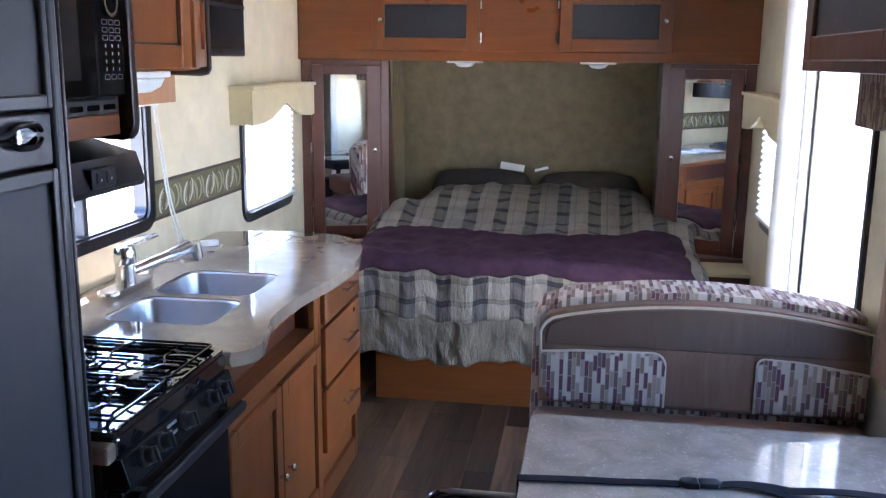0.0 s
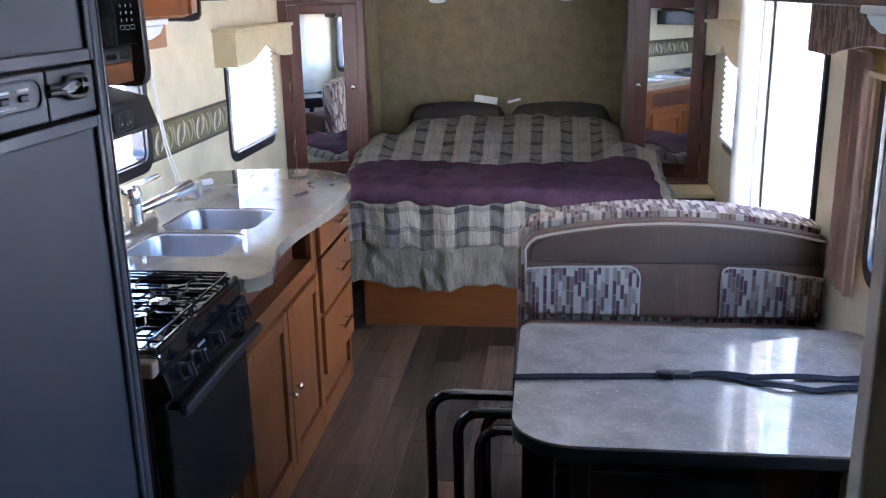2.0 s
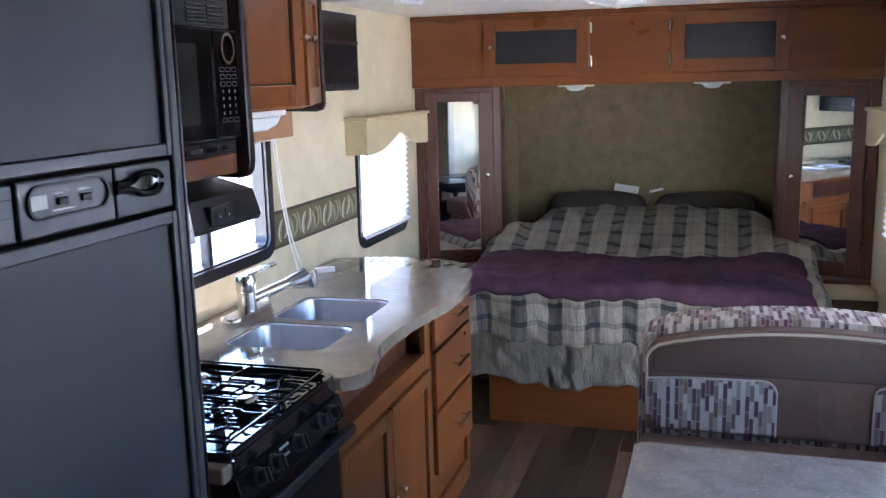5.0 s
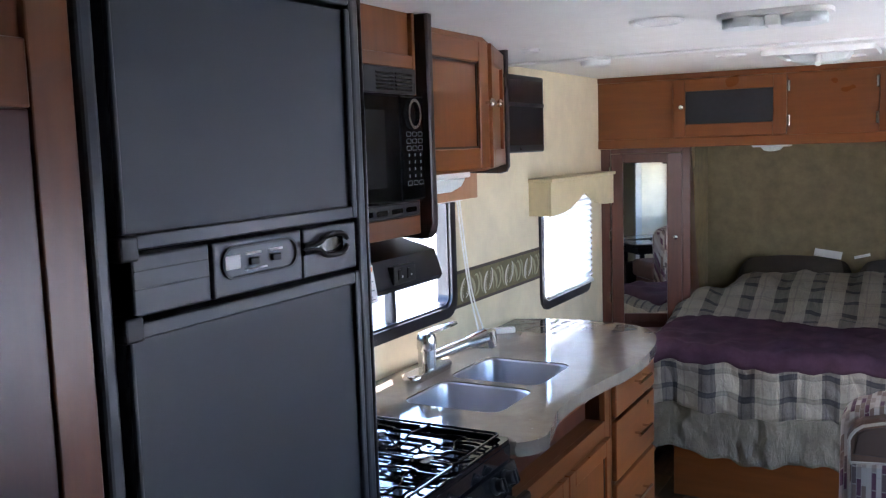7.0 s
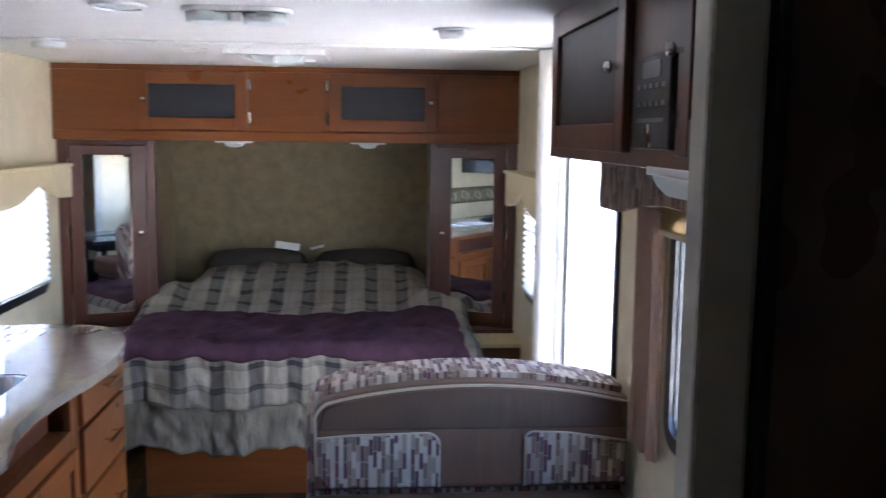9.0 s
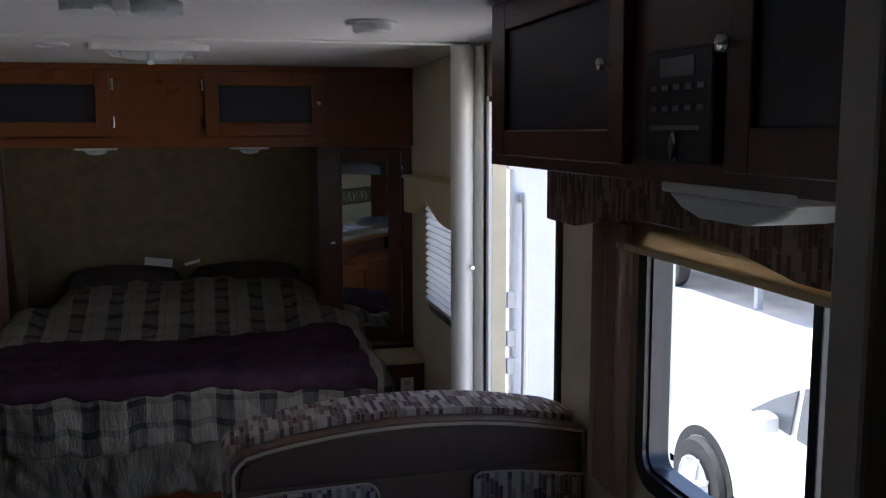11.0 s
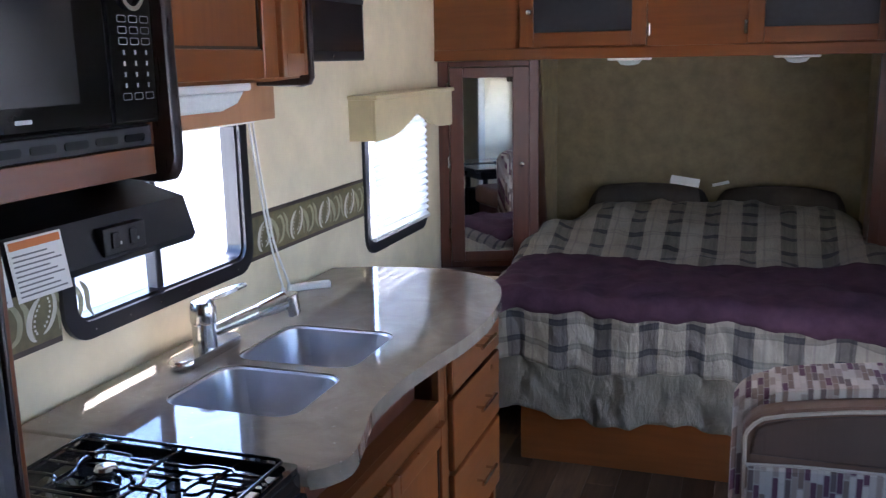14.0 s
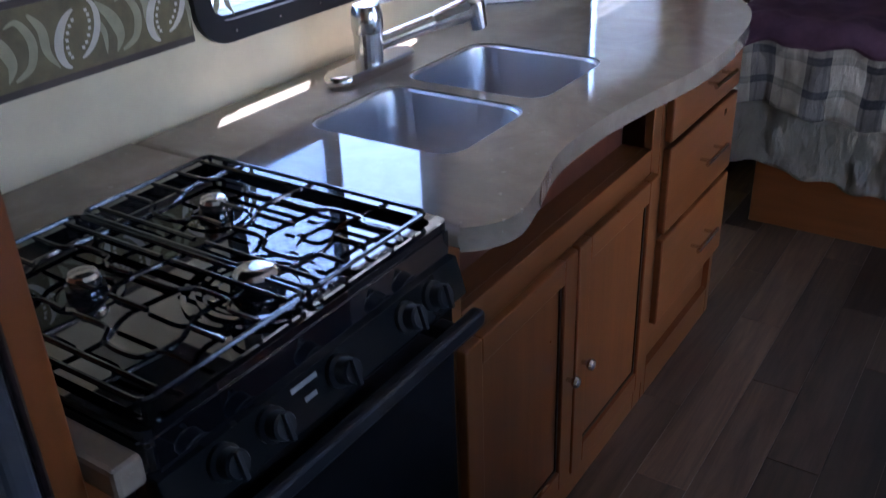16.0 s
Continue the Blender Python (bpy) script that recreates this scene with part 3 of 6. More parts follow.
for y0 in (1.52, 1.72, 1.92, 2.10, 3.03, 3.235, 3.44, 3.645):
    zc = 1.112
    bm, pale = bmesh.new(), bmesh.new()
    crescent(y0, zc, 0.28, 1, 0.013, pale)
    crescent(y0, zc, 0.28, -1, 0.009, pale)
    leaf([(y0 + 0.040, zc + 0.040), (y0 + 0.066, zc + 0.012), (y0 + 0.078, zc - 0.020), (y0 + 0.066, zc - 0.046)], 0.020, 0.0027, bm)
    leaf([(y0 + 0.078, zc - 0.046), (y0 + 0.108, zc - 0.030), (y0 + 0.118, zc + 0.006), (y0 + 0.100, zc + 0.038), (y0 + 0.078, zc + 0.034)], 0.014, 0.0028, bm)
    leaf([(y0 + 0.120, zc + 0.046), (y0 + 0.138, zc + 0.020), (y0 + 0.140, zc - 0.016), (y0 + 0.156, zc - 0.044)], 0.015, 0.0027, bm)
    leaf([(y0 + 0.034, zc + 0.020), (y0 + 0.048, zc - 0.010), (y0 + 0.046, zc - 0.044)], 0.009, 0.0026, bm)
    part("printed_scroll", bm, border_scroll, border)
    part("printed_paisley", pale, border_pale, border)


# ---- windows and shades ----
def framed_window(name, hole, wall_x, into, label, divider=None, sill=0.03, corner=0.055):
    """A black-framed trailer window with rounded corners; into: +1 where the room lies to +x."""
    y0, y1, z0, z1 = hole
    win = thing(name, (wall_x, (y0 + y1) / 2, z0), label, "window")
    win["kind"] = "structure"
    xs = sorted((wall_x + into * 0.012, wall_x - into * 0.052))
    outer, inner = round_rect(y0 - 0.022, y1 + 0.022, z0 - 0.022, z1 + 0.022, corner + 0.02), round_rect(y0 + 0.018, y1 - 0.018, z0 + 0.018, z1 - 0.018, corner - 0.012)
    fr = part("window_frame", ring(outer, inner, "x", wall_x + into * 0.001, wall_x + into * 0.014), black_metal, win)
    mid, inn = round_rect(y0 + 0.004, y1 - 0.004, z0 + 0.004, z1 - 0.004, corner), round_rect(y0 + 0.026, y1 - 0.026, z0 + 0.026, z1 - 0.026, corner - 0.02)
    a, c = sorted((wall_x - into * 0.045, wall_x + into * 0.002))
    part("inner_frame", ring(mid, inn, "x", a, c), black_metal, win)
    for k in range(6):
        yy = y0 + 0.07 + k * (y1 - y0 - 0.14) / 5
        part("screw", lathe([(0.0024, 0), (0.0024, 0.0008), (0.0014, 0.0012)], (wall_x + into * 0.0142, yy, z0 - 0.003), 8, axis="x"), chrome, fr)
    edges = [y0 + 0.02, y1 - 0.02]
    if divider:
        a, c = sorted((wall_x - into * 0.040, wall_x - into * 0.008))
        part("mullion", box(a, c, divider - 0.013, divider + 0.013, z0 + 0.02, z1 - 0.02, 0.003), black_metal, win)
        edges.insert(1, divider)
    for a, c in zip(edges, edges[1:]):
        g = part("pane", box(wall_x - into * 0.026 - 0.002, wall_x - into * 0.026 + 0.002, a, c, z0 + 0.015, z1 - 0.015), pane_mat, win)
        g.visible_shadow = False
    return win


framed_window("window_1", KW, 0.0, 1, "black-framed sliding kitchen window above the sink", 2.52)
screen_mat = pane_material("insect_screen_mesh", (0.80, 0.83, 0.87))
kitchen_window = bpy.data.objects["window_1"]
mesh_screen = part("insect_screen", box(-0.0365, -0.0355, KW[0] + 0.02, 2.51, KW[2] + 0.02, KW[3] - 0.02), screen_mat, kitchen_window, "fine grey insect screen")
framed_window("window_2", LW, 0.0, 1, "black-framed bedside window behind a pleated shade")
framed_window("window_3", DW, W, -1, "black-framed sliding dinette window", 1.57)
framed_window("window_4", RW, W, -1, "black-framed bedside window by the entry door")


def pleated_shade(name, x, into, y0, y1, z0, z1, mat, label, pleats):
    th = thing(name, (x, (y0 + y1) / 2, z0), label, "blind")
    bm = bmesh.new()
    rows = []
    for k in range(pleats * 2 + 1):
        xx = x + into * (0.003 if k % 2 else 0.017)
        z = z0 + 0.012 + (z1 - z0 - 0.024) * k / (pleats * 2)
        rows.append((bm.verts.new((xx, y0, z)), bm.verts.new((xx, y1, z))))
    for (a, c), (d, e) in zip(rows, rows[1:]):
        bm.faces.new((a, c, e, d))
    ob = part("pleats", bm, mat, th)
    part("bottom_rail", box(min(x, x + into * 0.02), max(x, x + into * 0.02), y0 - 0.004, y1 + 0.004, z0 - 0.002, z0 + 0.014, 0.003), white_plastic if mat is blind_mat else valance_tan, th)
    part("head_rail", box(min(x, x + into * 0.025), max(x, x + into * 0.025), y0 - 0.004, y1 + 0.004, z1 - 0.014, z1 + 0.01, 0.003), white_plastic, th)
    return th


pleated_shade("pleated_blind", 0.016, 1, 3.825, 4.43, 0.935, 1.44, blind_mat, "lowered white pleated shade over bedside window", 17)
pleated_shade("pleated_blind", W - 0.016, -1, 3.64, 4.24, 0.93, 1.44, blind_mat, "lowered white pleated shade beside entry door", 17)
pleated_shade("pleated_blind", W - 0.016, -1, 1.10, 2.24, 1.415, 1.50, gold_blind, "raised gold pleated shade over dinette window", 9)


def scalloped_valance(name, x, into, y0, y1, zt, label):
    """A boxed window valance whose front board has a scooped lower edge."""
    th = thing(name, (x, (y0 + y1) / 2, zt - 0.15), label, "valance")
    d = 0.105
    line = [(y0, zt)]
    n = 40
    low = []
    for k in range(n + 1):
        t = k / n
        drop = 0.148 - 0.062 * math.exp(-((t - 0.5) / 0.20) ** 2) - 0.018 * math.exp(-((t - 0.5) / 0.05) ** 2)
        low.append((y0 + (y1 - y0) * t, zt - drop))
    outline = [(y0, zt), *low, (y1, zt)]
    a, c = sorted((x + into * (d - 0.012), x + into * d))
    part("front_board", prism(outline, "x", a, c, 0.002), valance_tan, th)
    a, c = sorted((x - into * 0.004, x + into * (d - 0.0125)))
    for e0, e1 in ((y0, y0 + 0.012), (y1 - 0.012, y1)):
        part("end_board", box(a, c, e0, e1, zt - 0.148, zt), valance_tan, th)
    a, c = sorted((x - into * 0.004, x + into * (d + 0.01)))
    part("top_board", box(a, c, y0 - 0.008, y1 + 0.008, zt + 0.001, zt + 0.017, 0.003), valance_tan, th)
    return th


scalloped_valance("window_valance", 0.0, 1, 3.675, 4.56, 1.482, "tan scalloped window valance above a bedside shade")
scalloped_valance("window_valance", W, -1, 3.47, 4.36, 1.472, "tan scalloped window valance beside the entry door")

# gathered fabric valance and side curtain at the dinette window
th = thing("fabric_valance", (2.27, 1.7, 1.47), "patchwork fabric valance under the dinette cabinet", "valance")
outline = [(2.475, 1.598)] + [(2.475 - 1.40 * k / 30, 1.462 + 0.045 * math.sin(math.pi * min(1, max(0, (k - 4) / 18))) - (0.05 if k > 25 else 0)) for k in range(31)] + [(1.075, 1.598)]
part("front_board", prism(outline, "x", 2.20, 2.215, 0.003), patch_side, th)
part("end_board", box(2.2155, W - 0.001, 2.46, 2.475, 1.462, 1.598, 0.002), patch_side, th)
cur = thing("side_curtain", (2.29, 2.22, 0.82), "rosy beige gathered curtain strip beside dinette window", "curtain")
bm = bmesh.new()
rows = []
for k in range(33):
    y = 2.185 + 0.19 * k / 32
    x = 2.292 + 0.012 * math.sin(k * 1.25) - 0.004 * math.sin(k * 0.5)
    rows.append([bm.verts.new((x + 0.006 * (z - 1.1) * math.sin(k), y + (0.012 if k > 28 else 0) * (1.4 - z), z)) for z in (0.82, 0.96, 1.1, 1.25, 1.4, 1.47)])
for A, B in zip(rows, rows[1:]):
    for i in range(5):
        bm.faces.new((A[i], A[i + 1], B[i + 1], B[i]))
part("cloth", bm, curtain_pink, cur)

# ---- entry door: frame, folded door outside, folding partition ----
door = thing("door_1", (W + 0.05, 3.35, 0), "white trailer entry door swung open outside", "door")
door["kind"] = "structure"
for y0, y1 in ((2.662, 2.688), (3.332, 3.358)):
    part("jamb", box(W - 0.014, W + 0.055, y0, y1, 0, 1.80, 0.003), espresso if y0 < 3 else white_plastic, door)
part("head_jamb", box(W - 0.014, W + 0.055, 2.6885, 3.3315, 1.781, 1.80, 0.003), espresso, door)
part("door_leaf", box(W + 0.075, W + 0.72, 3.345, 3.385, -0.05, 1.76, 0.012, 3), rv_white, door)
for z in (0.25, 0.82, 0.92, 1.06, 1.55):
    part("hinge", box(W + 0.0555, W + 0.09, 3.325, 3.344, z, z + 0.06, 0.003), white_plastic, door)
part("grab_rail", tube(smooth_line([(W + 0.11, 3.34, 0.7), (W + 0.11, 3.30, 0.74), (W + 0.11, 3.30, 1.4), (W + 0.11, 3.34, 1.44)], 5), 0.012), white_plastic, door)

fold = thing("folding_partition", (2.25, 3.40, 0), "off-white accordion folding partition pushed against the wall", "partition")
for x0, wide in ((2.192, 0.080), (2.2725, 0.0395)):
    front = [(x0 + wide * k / 10, 3.400 - 0.038 * math.sin(math.pi * k / 10) ** 0.7) for k in range(11)]
    back = [(x0 + wide * k / 10, 3.416 + 0.036 * math.sin(math.pi * k / 10) ** 0.7) for k in range(10, -1, -1)]
    part("pleat", prism(front + back, "z", 0.012, H - 0.013), old_white, fold)
part("latch", box(2.245, 2.262, 3.348, 3.3615, 1.20, 1.215, 0.003), chrome, fold)

# ---- front of the trailer: overhead cabinet, wardrobes, bed ----
FY = 4.64
cab = thing("overhead_cabinet", (W / 2, FY, 1.625), "cherry wood overhead cabinet spanning above the bed", "cabinet")
part("body", box(0.002, W - 0.002, FY + 0.001, 5.25, 1.63, H - 0.002), cherry_x, cab)
part("bottom_rail", box(0.002, W - 0.002, FY - 0.018, FY, 1.612, 1.66, 0.003), cherry_x, cab)
part("top_rail", box(0.002, W - 0.002, FY - 0.018, FY, 1.955, H - 0.002, 0.002), cherry_x, cab)
for x0, x1 in ((0.002, 0.402), (0.952, 1.352), (1.90, W - 0.002)):
    part("fixed_panel", box(x0, x1, FY - 0.012, FY, 1.661, 1.954, 0.002), cherry_x, cab)
for x0, x1, hinge, kx in ((0.404, 0.950, 0.958, 0.45), (1.354, 1.898, 1.346, 1.865)):
    d = shaker(cab, "cabinet_door", "y", x0, x1, 1.664, 1.952, FY - 0.013, -1, cherry, cherry_x, dark_panel, 0.062, 0.02, "cherry door with a dark inset panel")
    knob("knob", (kx, FY - 0.033, 1.812), "-y", d)
    for z in (1.70, 1.865):
        part("hinge", box(hinge - 0.007, hinge + 0.007, FY - 0.026, FY - 0.0125, z, z + 0.055, 0.003), chrome, d)

for lx in (0.868, 1.55):
    lamp = thing("bed_lamp", (lx, 4.72, 1.59), "small white reading lamp under the overhead cabinet", "lamp", "lamps over the bed")
    part("base_plate", box(lx - 0.09, lx + 0.09, 4.68, 4.77, 1.602, 1.6295, 0.006), white_plastic, lamp)
    part("lens", prism([(lx - 0.05, 1.6015), (lx - 0.035, 1.585), (lx - 0.012, 1.580), (lx + 0.012, 1.580), (lx + 0.035, 1.585), (lx + 0.05, 1.6015)], "y", 4.69, 4.76, 0.004), lens_mat, lamp)


def wardrobe(side, label):
    """A mirrored wardrobe set at an angle beside the bed; side -1 at the kitchen wall, 1 at the door wall."""
    wall_x = 0.004 if side < 0 else W - 0.004
    th = thing("wardrobe", (wall_x, FY + 0.04, 0.64), label, "wardrobe")
    ang = 21.0
    m = Matrix.Translation((wall_x, FY + 0.022, 0)) @ Matrix.Scale(-side, 4, (1, 0, 0)) @ Matrix.Rotation(radians(ang), 4, "Z")

    def put(name, bm, mat, par, lab=""):
        turned(bm, m)
        return part(name, bm, mat, par, lab)
    inner = Vector((0.468, 0, 0))
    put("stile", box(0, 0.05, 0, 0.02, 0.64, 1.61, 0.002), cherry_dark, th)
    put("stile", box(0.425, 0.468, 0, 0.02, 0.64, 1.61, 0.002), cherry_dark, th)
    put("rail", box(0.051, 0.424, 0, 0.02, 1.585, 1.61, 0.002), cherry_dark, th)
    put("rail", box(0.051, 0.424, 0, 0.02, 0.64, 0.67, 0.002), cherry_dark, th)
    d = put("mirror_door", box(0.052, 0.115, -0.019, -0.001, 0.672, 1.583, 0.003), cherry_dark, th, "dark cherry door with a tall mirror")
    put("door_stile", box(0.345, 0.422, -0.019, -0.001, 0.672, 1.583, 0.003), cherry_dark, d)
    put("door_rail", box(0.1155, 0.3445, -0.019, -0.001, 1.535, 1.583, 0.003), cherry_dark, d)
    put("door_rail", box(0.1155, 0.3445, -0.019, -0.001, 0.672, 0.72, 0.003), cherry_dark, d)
    put("mirror", box(0.1155, 0.3445, -0.010, -0.004, 0.7205, 1.5345), mirror_mat, d)
    k = lathe([(0.005, 0), (0.005, 0.012), (0.010, 0.014), (0.013, 0.02), (0.011, 0.026), (0.004, 0.029)], (0, 0, 0), 14)
    turned(k, Matrix.Translation((0.385, -0.019, 1.135)) @ Vector((0, -1, 0)).to_track_quat("Z", "Y").to_matrix().to_4x4())
    put("knob", k, chrome, d)
    for z in (0.78, 1.12, 1.46):
        put("hinge", box(0.040, 0.051, -0.012, -0.0005, z, z + 0.055, 0.002), chrome, d)
    # side board that tapers from the shelf to the cabinet above
    e = m @ inner
    x0, x1 = sorted((e.x, e.x + side * 0.016))
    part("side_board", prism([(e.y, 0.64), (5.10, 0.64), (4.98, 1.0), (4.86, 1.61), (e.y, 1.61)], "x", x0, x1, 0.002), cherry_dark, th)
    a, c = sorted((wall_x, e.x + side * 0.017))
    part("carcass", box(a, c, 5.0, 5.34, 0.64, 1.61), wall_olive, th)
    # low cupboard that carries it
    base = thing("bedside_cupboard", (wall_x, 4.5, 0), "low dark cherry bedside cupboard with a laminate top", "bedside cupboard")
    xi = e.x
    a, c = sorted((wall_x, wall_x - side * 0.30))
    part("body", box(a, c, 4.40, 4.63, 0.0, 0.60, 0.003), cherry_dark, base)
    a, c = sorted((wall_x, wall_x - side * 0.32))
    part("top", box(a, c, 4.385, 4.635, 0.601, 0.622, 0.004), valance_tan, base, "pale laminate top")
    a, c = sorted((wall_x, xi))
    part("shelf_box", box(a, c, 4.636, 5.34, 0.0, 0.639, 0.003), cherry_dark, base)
    return th


wardrobe(-1, "dark cherry corner wardrobe with tall mirror door")
wardrobe(1, "dark cherry corner wardrobe with mirror, by the door wall")
out = thing("wall_outlet", (2.235, 4.398, 0.45), "pale power outlet on the bedside cupboard", "outlet")
part("cover_plate", box(2.20, 2.262, 4.391, 4.3995, 0.44, 0.535, 0.004), white_plastic, out)
for z in (0.46, 0.50):
    part("socket", box(2.217, 2.245, 4.388, 4.3908, z, z + 0.022, 0.002), cream_trim, out)

BX0, BX1, BY0, BY1, BZ = 0.42, 1.99, 3.92, 5.42, 0.70
bed = thing("bed", ((BX0 + BX1) / 2, 4.7, 0), "queen bed on a cherry wood plinth", "bed")
part("plinth", box(BX0 + 0.125, BX1 - 0.10, 4.055, 5.33, 0.0, 0.34, 0.004), cherry_x, bed)
part("bed_board", box(BX0 + 0.03, BX1 - 0.03, 3.98, 5.38, 0.341, 0.36, 0.003), cherry_x, bed)
part("mattress", box(BX0 + 0.03, BX1 - 0.03, 3.965, 5.40, 0.361, 0.66, 0.05, 4), mattress_white, bed)


def bed_top(x, y):
    """Height of the made bed: mattress, soft quilting and the pillows under the cover."""
    z = BZ
    p = 1 / (1 + math.exp(-(x - 0.60) / 0.035)) / (1 + math.exp((x - 1.88) / 0.045))
    p *= 1 - 0.10 * math.exp(-((x - 1.21) / 0.05) ** 2)
    z += 0.165 * p / (1 + math.exp(-(y - 4.95) / 0.075))
    # the comforter lies puffed up beside the wardrobes
    z += 0.050 / (1 + math.exp(-(y - 4.62) / 0.05)) * (1 - 0.6 * p)
    z += 0.075 * math.exp(-((x - 0.50) / 0.11) ** 2 - ((y - 4.92) / 0.16) ** 2)
    z += 0.050 * math.exp(-((x - 1.88) / 0.13) ** 2 - ((y - 4.72) / 0.22) ** 2)
    z += 0.024 * noise.noise(Vector((x * 5, y * 5, 0))) + 0.014 * noise.noise(Vector((x * 13, y * 11, 4)))
    return z


def drape(name, x0, x1, y_front, y_back, drop_front, drop_side, top, mat, label, category, lift=0.0, gather=0.012, step=0.016, ragged=0.06, sides=(True, True), thick=0.0, skirt=0.0):
    """Cloth laid over the bed that hangs down at the foot and sides; u and v in metres across and along it."""
    bm = bmesh.new()
    uv = bm.loops.layers.uv.new("cloth")
    r = 0.055
    s0 = -drop_side if sides[0] else 0.0
    s1 = (x1 - x0) + (drop_side if sides[1] else 0.0)
    nu, nv = max(8, int((s1 - s0) / step)), max(8, int((y_back - y_front + drop_front) / step))
    grid = []
    for j in range(nv + 1):
        v = (y_back - y_front + drop_front) * j / nv
        row = []
        for i in range(nu + 1):
            u = s0 + (s1 - s0) * i / nu
            fv, fu = v - drop_front, u
            hang_f = max(0.0, -fv) * (1 + ragged * noise.noise(Vector((fu * 3.4, lift * 50, 9.0))) + 0.4 * ragged * noise.noise(Vector((fu * 13, lift * 50, 3.0))))
            hang_s = max(0.0, -fu, fu - (x1 - x0))
            x = x0 + min(max(fu, 0), x1 - x0)
            y = y_front + max(fv, 0)
            crease = noise.noise(Vector((x * 42, (y + hang_f * 0.6) * 13, 1.5))) + 0.6 * noise.noise(Vector((x * 19, (y - hang_f) * 21, 6.5)))
            z = top(x, y) + lift + 0.0035 * crease
            # rounded edge: slide over a quarter turn, then fall
            def over(h):
                a = min(h / r, math.pi / 2)
                return r * math.sin(a), r * (1 - math.cos(a)) + max(0.0, h - r * math.pi / 2)
            of, df = over(hang_f)
            os, ds = over(hang_s)
            z -= max(df, ds) if min(df, ds) < 0.001 else max(df, ds)
            wob = gather * noise.noise(Vector((x * 8 + hang_f * 4, hang_f * 5 + lift * 9, 2.0))) + 0.5 * gather * noise.noise(Vector((x * 21 - hang_f * 9, hang_f * 11, 7.0)))
            k = min(1.0, hang_f / 0.16)
            y -= of + wob * k * 1.3 - 0.02 * k + 0.0055 * crease * k
            wob2 = gather * noise.noise(Vector((y * 9, hang_s * 2.5, 5.0)))
            k2 = min(1.0, hang_s / 0.16)
            if fu < 0:
                x -= os + wob2 * k2
            elif fu > x1 - x0:
                x += os + wob2 * k2
            z += 0.02 * noise.noise(Vector((x * 6, 3.3, 1.0))) * k
            row.append((bm.verts.new((x, y, max(z, 0.05))), u + x0, v))
        grid.append(row)
    for j in range(nv):
        for i in range(nu):
            q = (grid[j][i], grid[j][i + 1], grid[j + 1][i + 1], grid[j + 1][i])
            f = bm.faces.new([p[0] for p in q])
            for loop, p in zip(f.loops, q):
                loop[uv].uv = (p[1], p[2])
    lower = None
    if skirt:
        lower = bm.copy()
        luv = lower.loops.layers.uv["cloth"]
        bmesh.ops.delete(lower, geom=[f for f in lower.faces if f.loops[0][luv].uv[1] >= skirt], context="FACES")
        bmesh.ops.delete(bm, geom=[f for f in bm.faces if f.loops[0][uv].uv[1] < skirt], context="FACES")
    ob = solo(name, bm, mat, label, category)
    pieces = [ob]
    if lower:
        pieces.append(part("skirt", lower, mat, ob, "plain grey gathered skirt"))
    for piece in pieces:
        md = piece.modifiers.new("thickness", "SOLIDIFY")
        md.thickness, md.offset = max(thick, 0.008), 1.0
    return ob


drape("comforter", BX0 + 0.01, BX1 + 0.02, 3.965, 5.33, 0.50, 0.34, bed_top, comforter_mat, "grey and cream plaid comforter with gathered skirt on bed", "bedding", 0.012, 0.022, skirt=0.205)
drape("throw_blanket", BX0 + 0.045, BX1 - 0.045, 3.955, 4.55, 0.105, 0.20, bed_top, plum, "plum fleece throw folded across the foot of the bed", "blanket", 0.036, 0.012, 0.016, 0.34, thick=0.012)


def pillow(cx, cy, cz, w, h, t, tilt, mat, label):
    bm = bmesh.new()
    n = 14
    grid = {}
    for s in (1, -1):
        for j in range(n + 1):
            for i in range(n + 1):
                a, c = i / n * 2 - 1, j / n * 2 - 1
                edge = (1 - a ** 4) * (1 - c ** 4)
                if edge <= 1e-9 and s < 0:
                    continue
                pinch = 1 - 0.17 * (a * a * c * c)
                grid[s, i, j] = bm.verts.new((a * w / 2 * pinch, s * t / 2 * edge ** 0.45 + 0.01 * noise.noise(Vector((a * 3, c * 3, s))), c * h / 2 * pinch))
    for s in (1, -1):
        for j in range(n):
            for i in range(n):
                q = [grid.get((s, *k)) or grid[1, k[0], k[1]] for k in ((i, j), (i + 1, j), (i + 1, j + 1), (i, j + 1))]
                bm.faces.new(q)
    turned(bm, pose(cx, cy, cz, tilt, 0, 0))
    return solo("pillow", bm, mat, label, "pillow", "pillows on the bed")


pillow(0.90, 5.32, 0.820, 0.62, 0.35, 0.17, -26, pillow_dark, "dark brown pillow leaning against the head wall")
pillow(1.53, 5.32, 0.820, 0.62, 0.35, 0.17, -26, pillow_dark, "dark brown pillow leaning against the head wall")
tag = solo("pillow_tag", turned(box(-0.07, 0.07, -0.002, 0.002, -0.022, 0.022, 0.001), pose(1.085, 5.25, 1.008, -30, 8, 0)), paper, "white paper tag tucked between the pillows", "tag")
solo("pillow_tag", turned(box(-0.04, 0.04, -0.002, 0.002, -0.008, 0.008, 0.001), pose(1.255, 5.25, 1.0, -30, -14, 0)), paper, "narrow white paper tag on the pillow", "tag")

